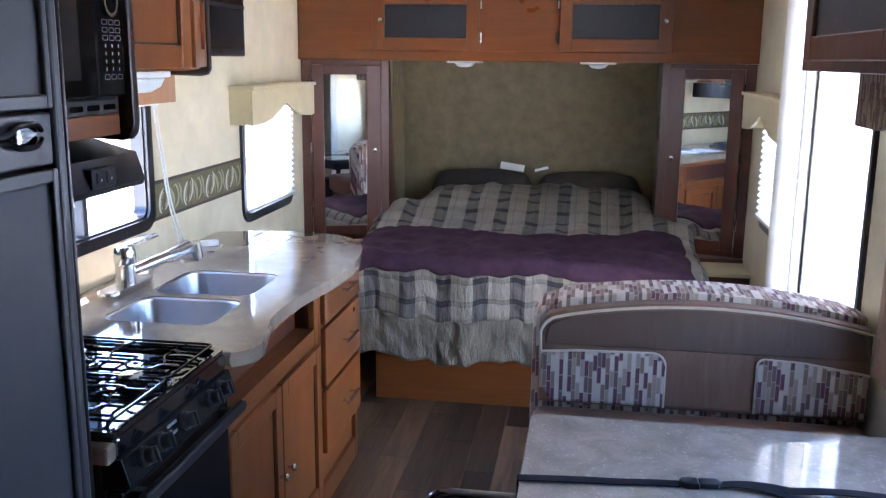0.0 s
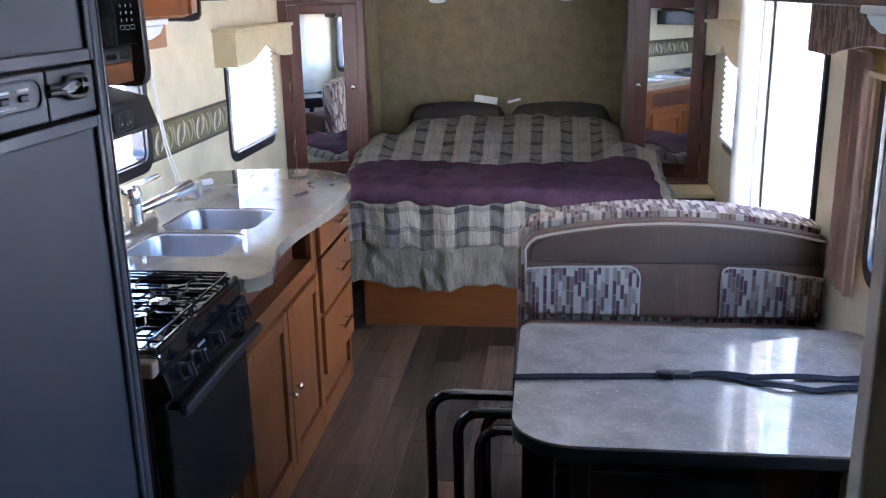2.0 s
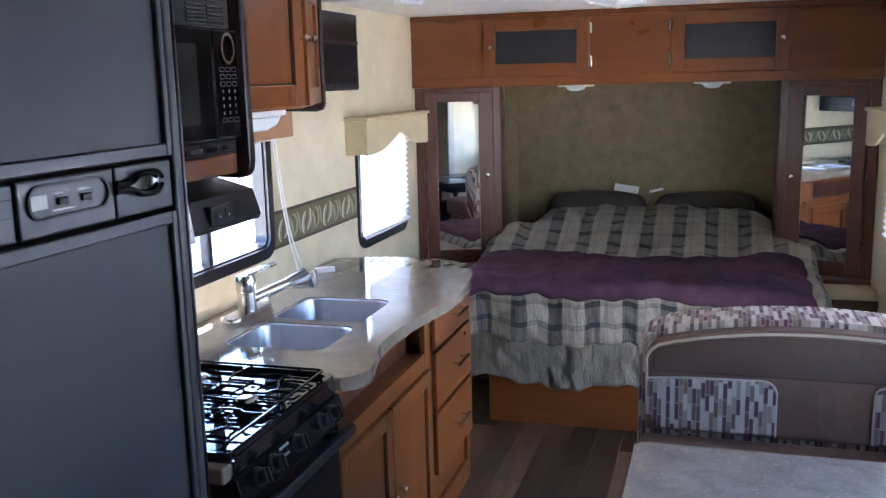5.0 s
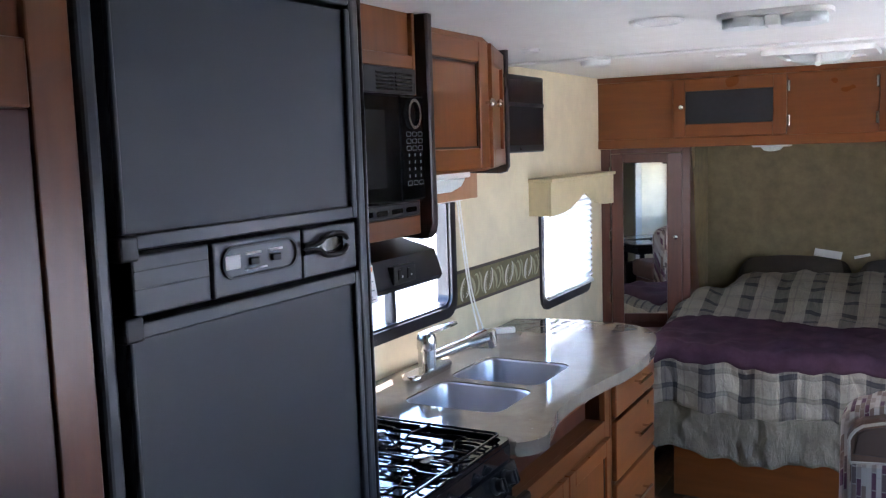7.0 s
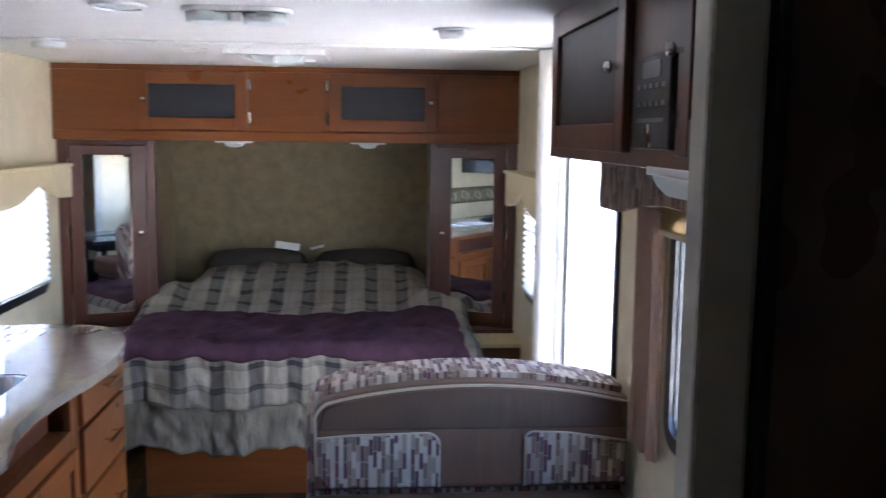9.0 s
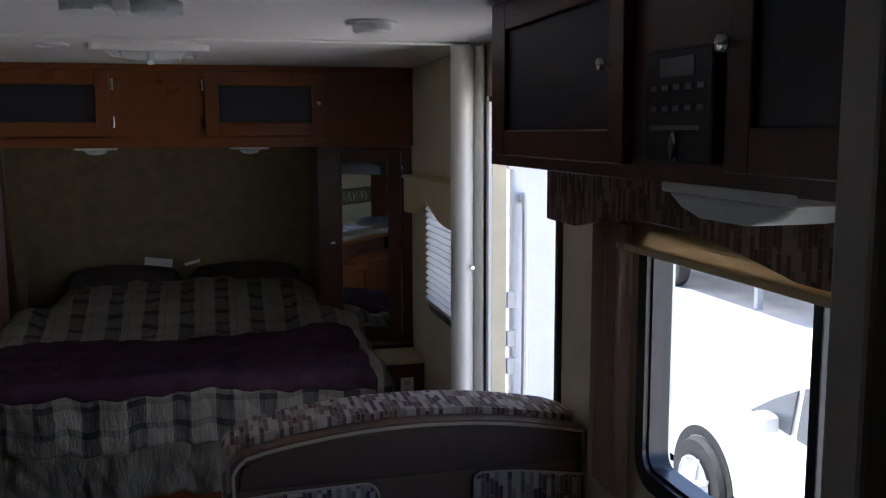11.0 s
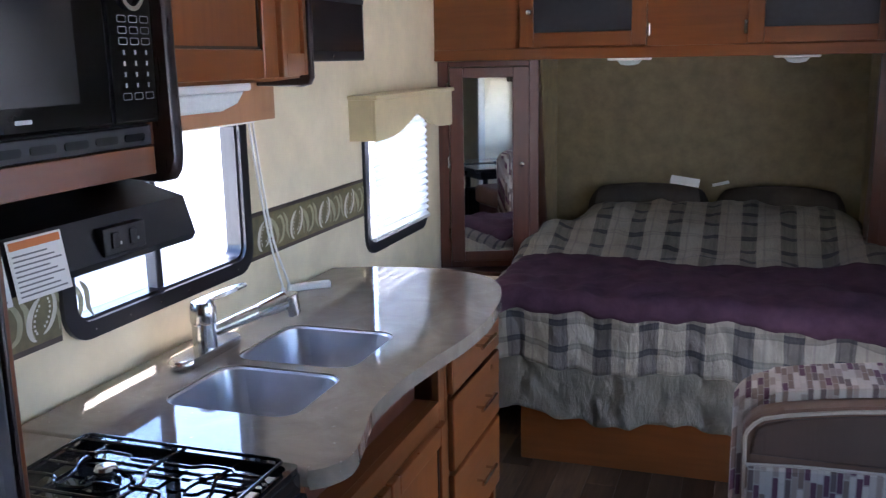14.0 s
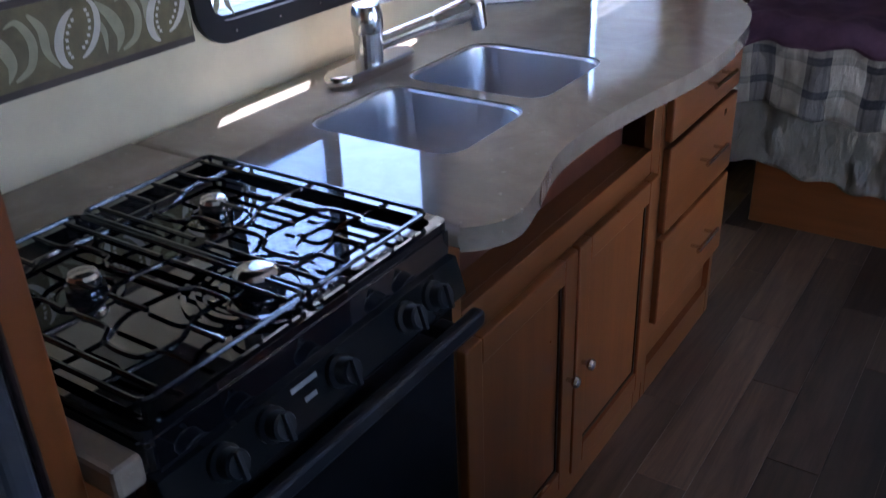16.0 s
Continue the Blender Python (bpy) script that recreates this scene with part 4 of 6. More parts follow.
# ---- kitchen: worktop, sink, cabinets ----
TOP = 0.91
front = [(0.672, 1.974), (0.704, 2.005), (0.722, 2.06), (0.704, 2.15), (0.672, 2.27), (0.664, 2.38), (0.669, 2.50), (0.686, 2.64), (0.707, 2.78), (0.717, 2.93), (0.711, 3.08), (0.688, 3.24), (0.640, 3.38), (0.560, 3.482), (0.44, 3.53), (0.29, 3.538), (0.13, 3.51)]
curve = [(p.x, p.y) for p in smooth_line([(x, y, 0) for x, y in front], 9)]
bowls = [(0.212, 0.526, 2.185, 2.448), (0.205, 0.520, 2.496, 2.792)]
wt = thing("worktop", (0.35, 2.7, TOP - 0.035), "polished grey-beige stone-look worktop with wavy front edge", "worktop")
body = prism([(0.002, 1.974)] + curve + [(0.002, 3.472)], "z", TOP - 0.038, TOP, 0.015, 5)
slab = part("slab", body, worktop_mat, wt)
cutter = bmesh.new()
for x0, x1, y0, y1 in bowls:
    prism(round_rect(x0 - 0.004, x1 + 0.004, y0 - 0.004, y1 + 0.004, 0.05), "z", TOP - 0.1, TOP + 0.1, bm=cutter)
cut_ob = link_mesh("sink_cutout", cutter, worktop_mat)
md = slab.modifiers.new("cutout", "BOOLEAN")
md.object, md.operation, md.solver = cut_ob, "DIFFERENCE", "EXACT"
bpy.context.view_layer.update()
flat = bpy.data.meshes.new_from_object(slab.evaluated_get(bpy.context.evaluated_depsgraph_get()))
slab.modifiers.clear()
soften(flat)
for p in flat.polygons:
    p.use_smooth = abs(p.normal.z) < 0.999
slab.data = flat
bpy.data.objects.remove(cut_ob)
part("end_piece", box(0.002, 0.668, 1.402, 1.437, TOP - 0.036, TOP, 0.006), worktop_mat, wt)
part("back_strip", box(0.002, 0.196, 1.4375, 1.9735, TOP - 0.036, TOP, 0.003), worktop_mat, wt)

sink = thing("kitchen_sink", (0.36, 2.47, TOP), "stainless steel double-bowl undermount sink", "sink")
for x0, x1, y0, y1 in bowls:
    own = bmesh.new()
    levels = [(0.006, TOP - 0.0045, 0.056), (0.0005, TOP - 0.004, 0.052), (-0.003, TOP - 0.008, 0.05), (-0.006, TOP - 0.03, 0.05), (-0.014, TOP - 0.105, 0.055), (-0.022, TOP - 0.130, 0.06), (-0.036, TOP - 0.147, 0.065), (-0.056, TOP - 0.155, 0.07), (-0.085, TOP - 0.158, 0.05)]
    prev = None
    for grow, z, r in levels:
        loop = [own.verts.new((px, py, z)) for px, py in round_rect(x0 - grow, x1 + grow, y0 - grow, y1 + grow, r)]
        if prev:
            for i in range(len(loop)):
                own.faces.new((prev[i], prev[(i + 1) % len(loop)], loop[(i + 1) % len(loop)], loop[i]))
        prev = loop
    own.faces.new(prev)
    bowl = part("bowl", own, steel, sink)
    part("drain", lathe([(0.042, 0), (0.04, 0.003), (0.03, 0.0035), (0.028, 0.001)], ((x0 + x1) / 2, (y0 + y1) / 2, TOP - 0.1578), 18), chrome, bowl)

fau = thing("kitchen_faucet", (0.13, 2.49, TOP), "brushed nickel single-lever pull-out kitchen faucet", "faucet")
part("deck_plate", prism(round_rect(0.098, 0.162, 2.36, 2.625, 0.031), "z", TOP + 0.0005, TOP + 0.024, 0.009, 3), chrome, fau)
part("body", lathe([(0.030, 0.02), (0.030, 0.085), (0.0325, 0.09), (0.0325, 0.125), (0.027, 0.14), (0.01, 0.146)], (0.13, 2.49, TOP), 24), chrome, fau)
part("lever", turned(prism([(0.0, -0.016), (0.05, -0.013), (0.10, -0.009), (0.135, -0.006), (0.135, 0.006), (0.10, 0.009), (0.05, 0.013), (0.0, 0.016)], "z", -0.006, 0.006, 0.004, 2), Matrix.Translation((0.128, 2.50, TOP + 0.140)) @ Matrix.Rotation(radians(72), 4, "Z") @ Matrix.Rotation(radians(-5), 4, "Y")), chrome, fau)
sp0, sp1 = Vector((0.140, 2.505, TOP + 0.058)), Vector((0.272, 2.652, TOP + 0.112))
way = (sp1 - sp0).normalized()
part("spout", rod(sp0, sp0 + way * 0.125, 0.0165, 18, 0.0185), chrome, fau)
head = part("spray_head", rod(sp0 + way * 0.127, sp1, 0.0195, 18, 0.0255, bevel=0.003), chrome, fau)
part("nozzle", rod(sp1 + Vector((0, 0, 0.012)) + way * 0.006, sp1 + way * 0.020 + Vector((0, 0, -0.048)), 0.0255, 18, 0.020, bevel=0.003), chrome, head)

soap = thing("plastic_tag", (0.07, 3.16, TOP), "white plastic tag lying by the backsplash", "tag")
part("tag", turned(box(-0.07, 0.07, -0.012, 0.012, 0.0, 0.022, 0.004), Matrix.Translation((0.075, 3.16, TOP + 0.001)) @ Matrix.Rotation(radians(42), 4, "Z")), paper, soap)
cord = thing("pull_cord", (0.03, 3.0, 1.46), "thin white shade cords with plastic tassels", "cord")
for k, (dy, y1) in enumerate(((0.0, 3.035), (0.02, 3.075))):
    part("cord", tube(smooth_line([(0.02, 2.945 + dy, 1.458), (0.026, 2.965 + dy, 1.3), (0.035, 3.0 + dy, 1.1), (0.05, y1, TOP + 0.04)], 6), 0.0035, 6), white_plastic, cord)
    part("tassel", lathe([(0.003, 0.035), (0.007, 0.026), (0.008, 0.004), (0.005, 0)], (0.05, y1, TOP + 0.004), 10), white_plastic, cord)

base = thing("base_cabinet", (0.31, 2.5, 0), "cherry sink cabinet with open slot shelf and doors", "cabinet")
CX = 0.60
part("back_panel", box(0.01, 0.02, 1.98, 2.86, 0.02, TOP - 0.038), cherry, base)
part("floor_panel", box(0.021, CX, 1.98, 2.86, 0.0, 0.05), cherry_y, base)
part("slot_floor", box(0.5505, CX, 2.06, 2.835, 0.700, 0.712), cherry_y, base)
part("slot_back", box(0.54, 0.55, 2.06, 2.835, 0.700, TOP - 0.04), cherry_dark, base)
for y0, y1 in ((1.976, 2.058), (2.836, 2.885)):
    part("stile", box(CX, CX + 0.02, y0, y1, 0.0, TOP - 0.038, 0.002), cherry, base)
part("rail", box(CX, CX + 0.02, 2.0585, 2.8355, 0.825, TOP - 0.038, 0.002), cherry_y, base)
part("rail", box(CX, CX + 0.02, 2.0585, 2.8355, 0.640, 0.712, 0.002), cherry_y, base)
part("kick_rail", box(CX, CX + 0.02, 2.0585, 2.8355, 0.0, 0.11, 0.002), cherry_y, base)
for y0, y1, ky in ((2.035, 2.436, 2.405), (2.444, 2.845, 2.475)):
    d = shaker(base, "cabinet_door", "x", y0, y1, 0.095, 0.655, CX + 0.021, 1, cherry, cherry_y, cherry, 0.052, 0.019)
    knob("knob", (CX + 0.040, ky, 0.375), "x", d)

drawers = thing("drawer_cabinet", (0.31, 3.15, 0), "cherry three-drawer cabinet with bar handles", "cabinet")
part("carcass", box(0.01, CX, 2.887, 3.40, 0.0, TOP - 0.038), cherry, drawers)
for y0, y1 in ((2.887, 2.912), (3.372, 3.402)):
    part("stile", box(CX + 0.0005, CX + 0.02, y0, y1, 0.0, TOP - 0.038, 0.002), cherry, drawers)
part("rail", box(CX + 0.0005, CX + 0.02, 2.9125, 3.3715, 0.835, TOP - 0.038, 0.002), cherry_y, drawers)
part("kick_rail", box(CX + 0.0005, CX + 0.02, 2.9125, 3.3715, 0.0, 0.09, 0.002), cherry_y, drawers)
part("kick_recess", box(CX + 0.0005, CX + 0.004, 2.9125, 3.3715, 0.0905, 0.24), cherry_y, drawers)
for z0, z1 in ((0.705, 0.85), (0.475, 0.69), (0.225, 0.46)):
    f = part("drawer_front", box(CX + 0.0205, CX + 0.039, 2.904, 3.386, z0, z1, 0.004), cherry_y, drawers)
    zc = (z0 + z1) / 2 + 0.005
    h = part("bar_handle", rod((CX + 0.066, 3.10, zc), (CX + 0.066, 3.25, zc), 0.0055, 10), chrome, f, "slim nickel bar handle")
    for yy in (3.125, 3.225):
        part("post", rod((CX + 0.0392, yy, zc), (CX + 0.066, yy, zc), 0.0045, 8), chrome, h)

# ---- stove and oven ----
SX, SY0, SY1 = 0.665, 1.441, 1.970
stove = thing("gas_range", (0.40, 1.70, 0.36), "glossy black gas range with cast grates and oven", "stove")
part("oven_body", box(0.20, 0.63, SY0 + 0.004, SY1 - 0.004, 0.36, 0.868), black_satin, stove)
pan = part("cooktop", prism(round_rect(0.200, SX, SY0, SY1, 0.012), "z", 0.872, 0.912, 0.006, 2), black_gloss, stove, "glossy black enamel cooktop")
lip = part("cooktop_rim", ring(round_rect(0.202, SX - 0.002, SY0 + 0.002, SY1 - 0.002, 0.014), round_rect(0.218, SX - 0.016, SY0 + 0.016, SY1 - 0.016, 0.02), "z", 0.9122, 0.924), black_gloss, pan)
for bx, by, br in [(0.555, 1.710, 0.036), (0.378, 1.598, 0.026), (0.358, 1.832, 0.026)]:
    bn = part("burner", lathe([(br * 1.7, 0.9124), (br * 1.72, 0.9148), (br * 1.45, 0.9153), (br * 1.4, 0.9133), (br * 0.95, 0.9133), (br * 0.9, 0.9238)], (bx, by, 0), 26), black_gloss, stove)
    part("burner_head", lathe([(br * 0.66, 0.9242), (br * 0.78, 0.929), (br * 0.78, 0.938), (br * 0.66, 0.9425), (br * 0.45, 0.9445), (br * 0.2, 0.945)], (bx, by, 0), 26), chrome, bn, "polished burner cap")
for rr in (0.074, 0.092):
    part("burner_ring", ring([(0.555 + rr * math.cos(k * math.tau / 32), 1.710 + rr * math.sin(k * math.tau / 32)) for k in range(32)], [(0.555 + (rr - 0.007) * math.cos(k * math.tau / 32), 1.710 + (rr - 0.007) * math.sin(k * math.tau / 32)) for k in range(32)], "z", 0.9124, 0.9165), black_gloss, stove)
well = part("burner_well", ring([(0.575 + 0.075 * math.cos(k * math.tau / 28), 1.855 + 0.075 * math.sin(k * math.tau / 28)) for k in range(28)], [(0.575 + 0.066 * math.cos(k * math.tau / 28), 1.855 + 0.066 * math.sin(k * math.tau / 28)) for k in range(28)], "z", 0.9124, 0.9155), black_gloss, stove)

GZ = 0.938


def grate(y0, y1):
    """One half of the wire grate: an outer bar, straight and bent cross wires and short legs."""
    x0, x1, r = 0.226, 0.642, 0.0034
    g = part("grate", tube([(x, y, GZ) for x, y in round_rect(x0, x1, y0, y1, 0.014, 3)], r, 6, closed=True), iron, stove, "black wire grate")
    ym = (y0 + y1) / 2
    for k in range(5):
        yy = y0 + (y1 - y0) * (k + 0.5) / 5
        for xc in (0.335, 0.545):
            gap = 0.035 if k in (1, 2, 3) else 0.0
            if gap and k == 2:
                runs = ((xc - 0.10, xc - gap), (xc + gap, xc + 0.085))
            elif gap:
                s = 1 if k == 3 else -1
                part("grate_wire", tube(smooth_line([(xc - 0.10, yy, GZ), (xc - 0.045, yy, GZ), (xc - 0.025, yy + s * 0.018, GZ - 0.003), (xc + 0.025, yy + s * 0.018, GZ - 0.003), (xc + 0.045, yy, GZ), (xc + 0.09, yy, GZ)], 4), r, 6), iron, g)
                continue
            else:
                runs = ((xc - 0.10, xc + 0.09),)
            for a, c2 in runs:
                part("grate_wire", tube([(a, yy, GZ), (c2, yy, GZ)], r, 6), iron, g)
    for xx in (0.30, 0.44, 0.575):
        part("cross_bar", tube(smooth_line([(xx, y0, GZ - 0.004), (xx + 0.012, ym - 0.03, GZ - 0.004), (xx - 0.012, ym + 0.03, GZ - 0.004), (xx, y1, GZ - 0.004)], 4), r, 6), iron, g)
    for xx, yy in ((x0 + 0.01, y0 + 0.006), (x1 - 0.01, y0 + 0.006), (x0 + 0.01, y1 - 0.006), (x1 - 0.01, y1 - 0.006)):
        part("grate_leg", rod((xx, yy, 0.9122), (xx, yy, GZ), 0.0032, 6), iron, g)


grate(1.465, 1.702)
grate(1.710, 1.948)
panel = part("control_panel", prism([(0.630, 0.803), (0.674, 0.806), (0.688, 0.816), (0.672, 0.870), (0.630, 0.8715)], "y", SY0, SY1, 0.003), stove_black, stove)
slope = Vector((0.959, 0, 0.284)).to_track_quat("Z", "Y").to_matrix().to_4x4()
for yy in (1.515, 1.585, 1.700, 1.835, 1.895):
    k = lathe([(0.021, 0), (0.021, 0.006), (0.017, 0.010), (0.0165, 0.024), (0.014, 0.027)], (0, 0, 0), 18)
    box(-0.003, 0.003, -0.017, 0.017, 0.0265, 0.033, 0.001, bm=k)
    part("control_knob", turned(k, Matrix.Translation((0.6795, yy, 0.846)) @ slope), black_satin, panel, "black control knob")
for j, (ya, yb, zz) in enumerate(((1.625, 1.668, 0.860), (1.640, 1.660, 0.842))):
    part("lettering_bar", turned(box((ya - yb) / 2, (yb - ya) / 2, -0.003, 0.003, 0.0, 0.0006), Matrix.Translation((0.688 - (zz - 0.816) * 0.2963 + 0.0004, (ya + yb) / 2, zz)) @ slope), grey_print, panel)
ovd = part("oven_door", box(0.632, 0.668, SY0 + 0.004, SY1 - 0.004, 0.375, 0.799, 0.008, 3), black_glass, stove, "black glass oven door")
part("door_handle", prism(round_rect(SY0 + 0.01, SY1 + 0.012, 0.764, 0.792, 0.012, 4), "x", 0.692, 0.712, 0.006, 2), black_satin, ovd)
for yy in (SY0 + 0.05, SY1 - 0.05):
    part("handle_post", box(0.6685, 0.6915, yy - 0.012, yy + 0.012, 0.767, 0.789, 0.003), black_satin, ovd)
low = thing("stove_cupboard", (0.40, 1.70, 0), "small cherry cupboard below the oven", "cupboard")
part("carcass", box(0.02, 0.60, 1.402, 1.974, 0.0, 0.355), cherry, low)
d = shaker(low, "cabinet_door", "x", 1.46, 1.955, 0.08, 0.345, 0.601, 1, cherry, cherry_y, cherry, 0.05)
knob("knob", (0.621, 1.925, 0.235), "x", d)
part("side_panel", box(0.02, 0.60, 1.402, 1.436, 0.3555, TOP - 0.038, 0.002), cherry, low)

# ---- above the stove: microwave cabinet, hood, wall cabinet, television ----
mw = thing("microwave_cabinet", (0.23, 1.75, 1.44), "cherry cabinet framing a black built-in microwave", "cabinet")
MX = 0.44
part("carcass", box(0.002, MX, 1.402, 1.915, 1.445, H - 0.002), cherry, mw)
part("bottom_rail", box(MX + 0.0005, MX + 0.02, 1.402, 1.905, 1.445, 1.492, 0.002), cherry_y, mw)
part("stile", box(MX + 0.0005, MX + 0.02, 1.402, 1.462, 1.4925, H - 0.002, 0.002), cherry, mw)
part("stile", box(MX + 0.0005, MX + 0.02, 1.892, 1.905, 1.4925, H - 0.002, 0.002), cherry, mw)
part("mid_rail", box(MX + 0.0005, MX + 0.02, 1.4625, 1.8915, 1.848, 1.880, 0.002), cherry_y, mw)
part("upper_panel", box(MX + 0.0005, MX + 0.008, 1.4625, 1.8915, 1.8805, H - 0.002), cherry, mw)
edge = [(0.30, H - 0.002), (0.30, 1.436), (0.455, 1.428), (0.475, 1.432), (0.486, 1.446), (0.488, 1.47), (0.488, H - 0.002)]
part("edge_panel", prism([(x, z) for x, z in edge], "y", 1.9155, 1.945, 0.006), espresso, mw, "espresso-coloured end panel with a rounded edge")

mic = thing("microwave_oven", (0.45, 1.68, 1.495), "black built-in microwave oven with keypad", "microwave")
part("case", box(0.10, 0.4605, 1.4635, 1.8905, 1.4935, 1.8465, 0.003), black_satin, mic)
for z0, z1, nm in ((1.4945, 1.528, "lower_vent"), (1.785, 1.846, "upper_vent")):
    vt = part(nm, box(0.461, 0.472, 1.470, 1.884, z0, z1, 0.003), black_satin, mic)
    if nm == "lower_vent":
        for k in range(6):
            part("slot", prism(round_rect(1.485 + k * 0.066, 1.535 + k * 0.066, 1.504, 1.516, 0.005, 3), "x", 0.4722, 0.4732), stove_black, vt)
    else:
        for k in range(5):
            for m2 in range(2):
                part("louvre", box(0.4722, 0.4755, 1.70 + m2 * 0.085, 1.775 + m2 * 0.085, 1.793 + k * 0.009, 1.798 + k * 0.009, 0.001), iron, vt)
dr = part("door", box(0.461, 0.492, 1.468, 1.770, 1.532, 1.782, 0.006), black_glass, mic, "glossy black microwave door")
part("window", box(0.4922, 0.4932, 1.50, 1.70, 1.57, 1.745), tv_black, dr)
part("emblem", prism(round_rect(1.575, 1.605, 1.548, 1.554, 0.002, 2), "x", 0.4924, 0.4934), white_print, dr)
kp = part("keypad", box(0.461, 0.490, 1.772, 1.886, 1.532, 1.782, 0.006), black_glass, mic)
part("dial_ring", turned(ring([(0.030 * math.cos(k * math.tau / 24), 0.036 * math.sin(k * math.tau / 24)) for k in range(24)], [(0.023 * math.cos(k * math.tau / 24), 0.029 * math.sin(k * math.tau / 24)) for k in range(24)], "x", 0, 0.006), Matrix.Translation((0.4903, 1.832, 1.738))), chrome, kp, "chrome ring round the display")
for r in range(8):
    for c3 in range(3):
        yk, zk = 1.798 + c3 * 0.027, 1.685 - r * 0.0165
        if r < 3 or r == 7:
            bm = ring(round_rect(yk, yk + 0.021, zk, zk + 0.011, 0.003, 2), round_rect(yk + 0.0012, yk + 0.0198, zk + 0.0012, zk + 0.0098, 0.002, 2), "x", 0.4902, 0.4908)
        else:
            bm = box(0.4902, 0.4908, yk + 0.008, yk + 0.012, zk + 0.002, zk + 0.009)
        part("key_mark", bm, grey_print, kp)

hood = thing("range_hood", (0.23, 1.69, 1.31), "black metal range hood under the microwave cabinet", "range hood")
part("shell", prism([(0.01, 1.443), (0.29, 1.4435), (0.456, 1.398), (0.476, 1.333), (0.469, 1.321), (0.01, 1.321)], "y", 1.404, 1.982, 0.004), black_satin, hood)
sw = part("switch_plate", box(0.455, 0.4785, 1.738, 1.838, 1.338, 1.381, 0.002), black_satin, hood)
for yy in (1.755, 1.797):
    part("rocker", box(0.4787, 0.4815, yy, yy + 0.016, 1.348, 1.373, 0.002), black_satin, sw)
    part("mark", box(0.4787, 0.4791, yy + 0.020, yy + 0.024, 1.352, 1.357), white_print, sw)
for k, (ya, yb) in enumerate(((1.556, 1.658), (1.447, 1.546))):
    st = thing("warning_label", (0.49, (ya + yb) / 2, 1.32), "white warning label with an orange heading on the hood", "label", "labels on the hood")
    tilt = Matrix.Translation((0.4835, 0, 1.314)) @ Matrix.Rotation(radians(-9), 4, "Y")
    sheet = part("sheet", turned(box(0, 0.0008, ya, yb, 0, 0.084), tilt), paper, st)
    part("heading", turned(box(0.0009, 0.0013, ya + 0.004, yb - 0.004, 0.070, 0.081), tilt), orange_print, sheet)
    for j in range(9):
        part("text_bar", turned(box(0.0009, 0.0012, ya + 0.006, yb - 0.008 - 0.012 * ((j * 7) % 3), 0.006 + j * 0.0068, 0.0083 + j * 0.0068), tilt), grey_print, sheet)

uc = thing("wall_cabinet", (0.18, 2.3, 1.575), "cherry wall cabinet with an angled end door", "cabinet")
UX = 0.366
part("carcass", prism([(0.002, 1.9455), (UX, 1.9455), (UX, 2.478), (0.235, 2.86), (0.002, 2.86)], "z", 1.580, H - 0.002), cherry, uc)
d = shaker(uc, "cabinet_door", "x", 1.955, 2.472, 1.588, H - 0.02, UX + 0.001, 1, cherry, cherry_y, cherry, 0.062, 0.02)
knob("knob", (UX + 0.021, 2.452, 1.785), "x", d)
A, Bp = Vector((UX + 0.006, 2.482, 0)), Vector((0.244, 2.852, 0))
run = (Bp - A)
am = Matrix.Translation(A) @ Matrix.Rotation(math.atan2(run.y, run.x), 4, "Z")
L = run.length


def ang(name, x0, x1, z0, z1, d0, d1, mat, par):
    return part(name, turned(box(x0, x1, -d1, -d0, z0, z1, 0.003), am), mat, par)


d2 = ang("cabinet_door", 0.0, 0.055, 1.588, H - 0.02, 0.0, 0.02, cherry, uc)
ang("stile", L - 0.055, L, 1.588, H - 0.02, 0.0, 0.02, cherry, d2)
ang("rail", 0.0555, L - 0.0555, 1.588, 1.643, 0.0, 0.02, cherry_y, d2)
ang("rail", 0.0555, L - 0.0555, H - 0.075, H - 0.02, 0.0, 0.02, cherry_y, d2)
ang("panel", 0.053, L - 0.053, 1.641, H - 0.073, 0.0005, 0.009, cherry, d2)
k = lathe([(0.005, 0), (0.005, 0.012), (0.010, 0.014), (0.013, 0.02), (0.011, 0.026), (0.004, 0.029)], (0, 0, 0), 14)
turned(k, am @ Matrix.Translation((0.03, -0.02, 1.785)) @ Vector((0, -1, 0)).to_track_quat("Z", "Y").to_matrix().to_4x4())
part("knob", k, chrome, d2)
part("end_panel", prism([(0.06, H - 0.002), (0.06, 1.560), (0.238, 1.556), (0.260, 1.562), (0.270, 1.58), (0.270, H - 0.002)], "y", 2.8605, 2.885, 0.005), espresso, uc, "espresso-coloured end panel with a rounded edge")

wv = thing("wood_valance", (0.08, 2.5, 1.466), "tan board valance below the wall cabinet", "valance")
part("board", box(0.088, 0.102, 2.015, 2.955, 1.466, 1.579, 0.002), tan_board, wv)
part("end_board", box(0.002, 0.0875, 2.941, 2.955, 1.466, 1.5595, 0.002), tan_board, wv)
part("head_rail", box(0.015, 0.05, 2.02, 2.935, 1.455, 1.475, 0.003), white_plastic, wv, "white head rail of the raised kitchen shade")
lamp = thing("under_cabinet_lamp", (0.22, 2.3, 1.53), "white under-cabinet lamp with a prismatic lens", "lamp")
part("base_plate", box(0.165, 0.34, 2.03, 2.43, 1.562, 1.5795, 0.005), white_plastic, lamp)
part("lens", prism([(2.04, 1.5615), (2.06, 1.535), (2.11, 1.522), (2.33, 1.522), (2.39, 1.535), (2.42, 1.5615)], "x", 0.175, 0.33, 0.008, 3), lens_mat, lamp)

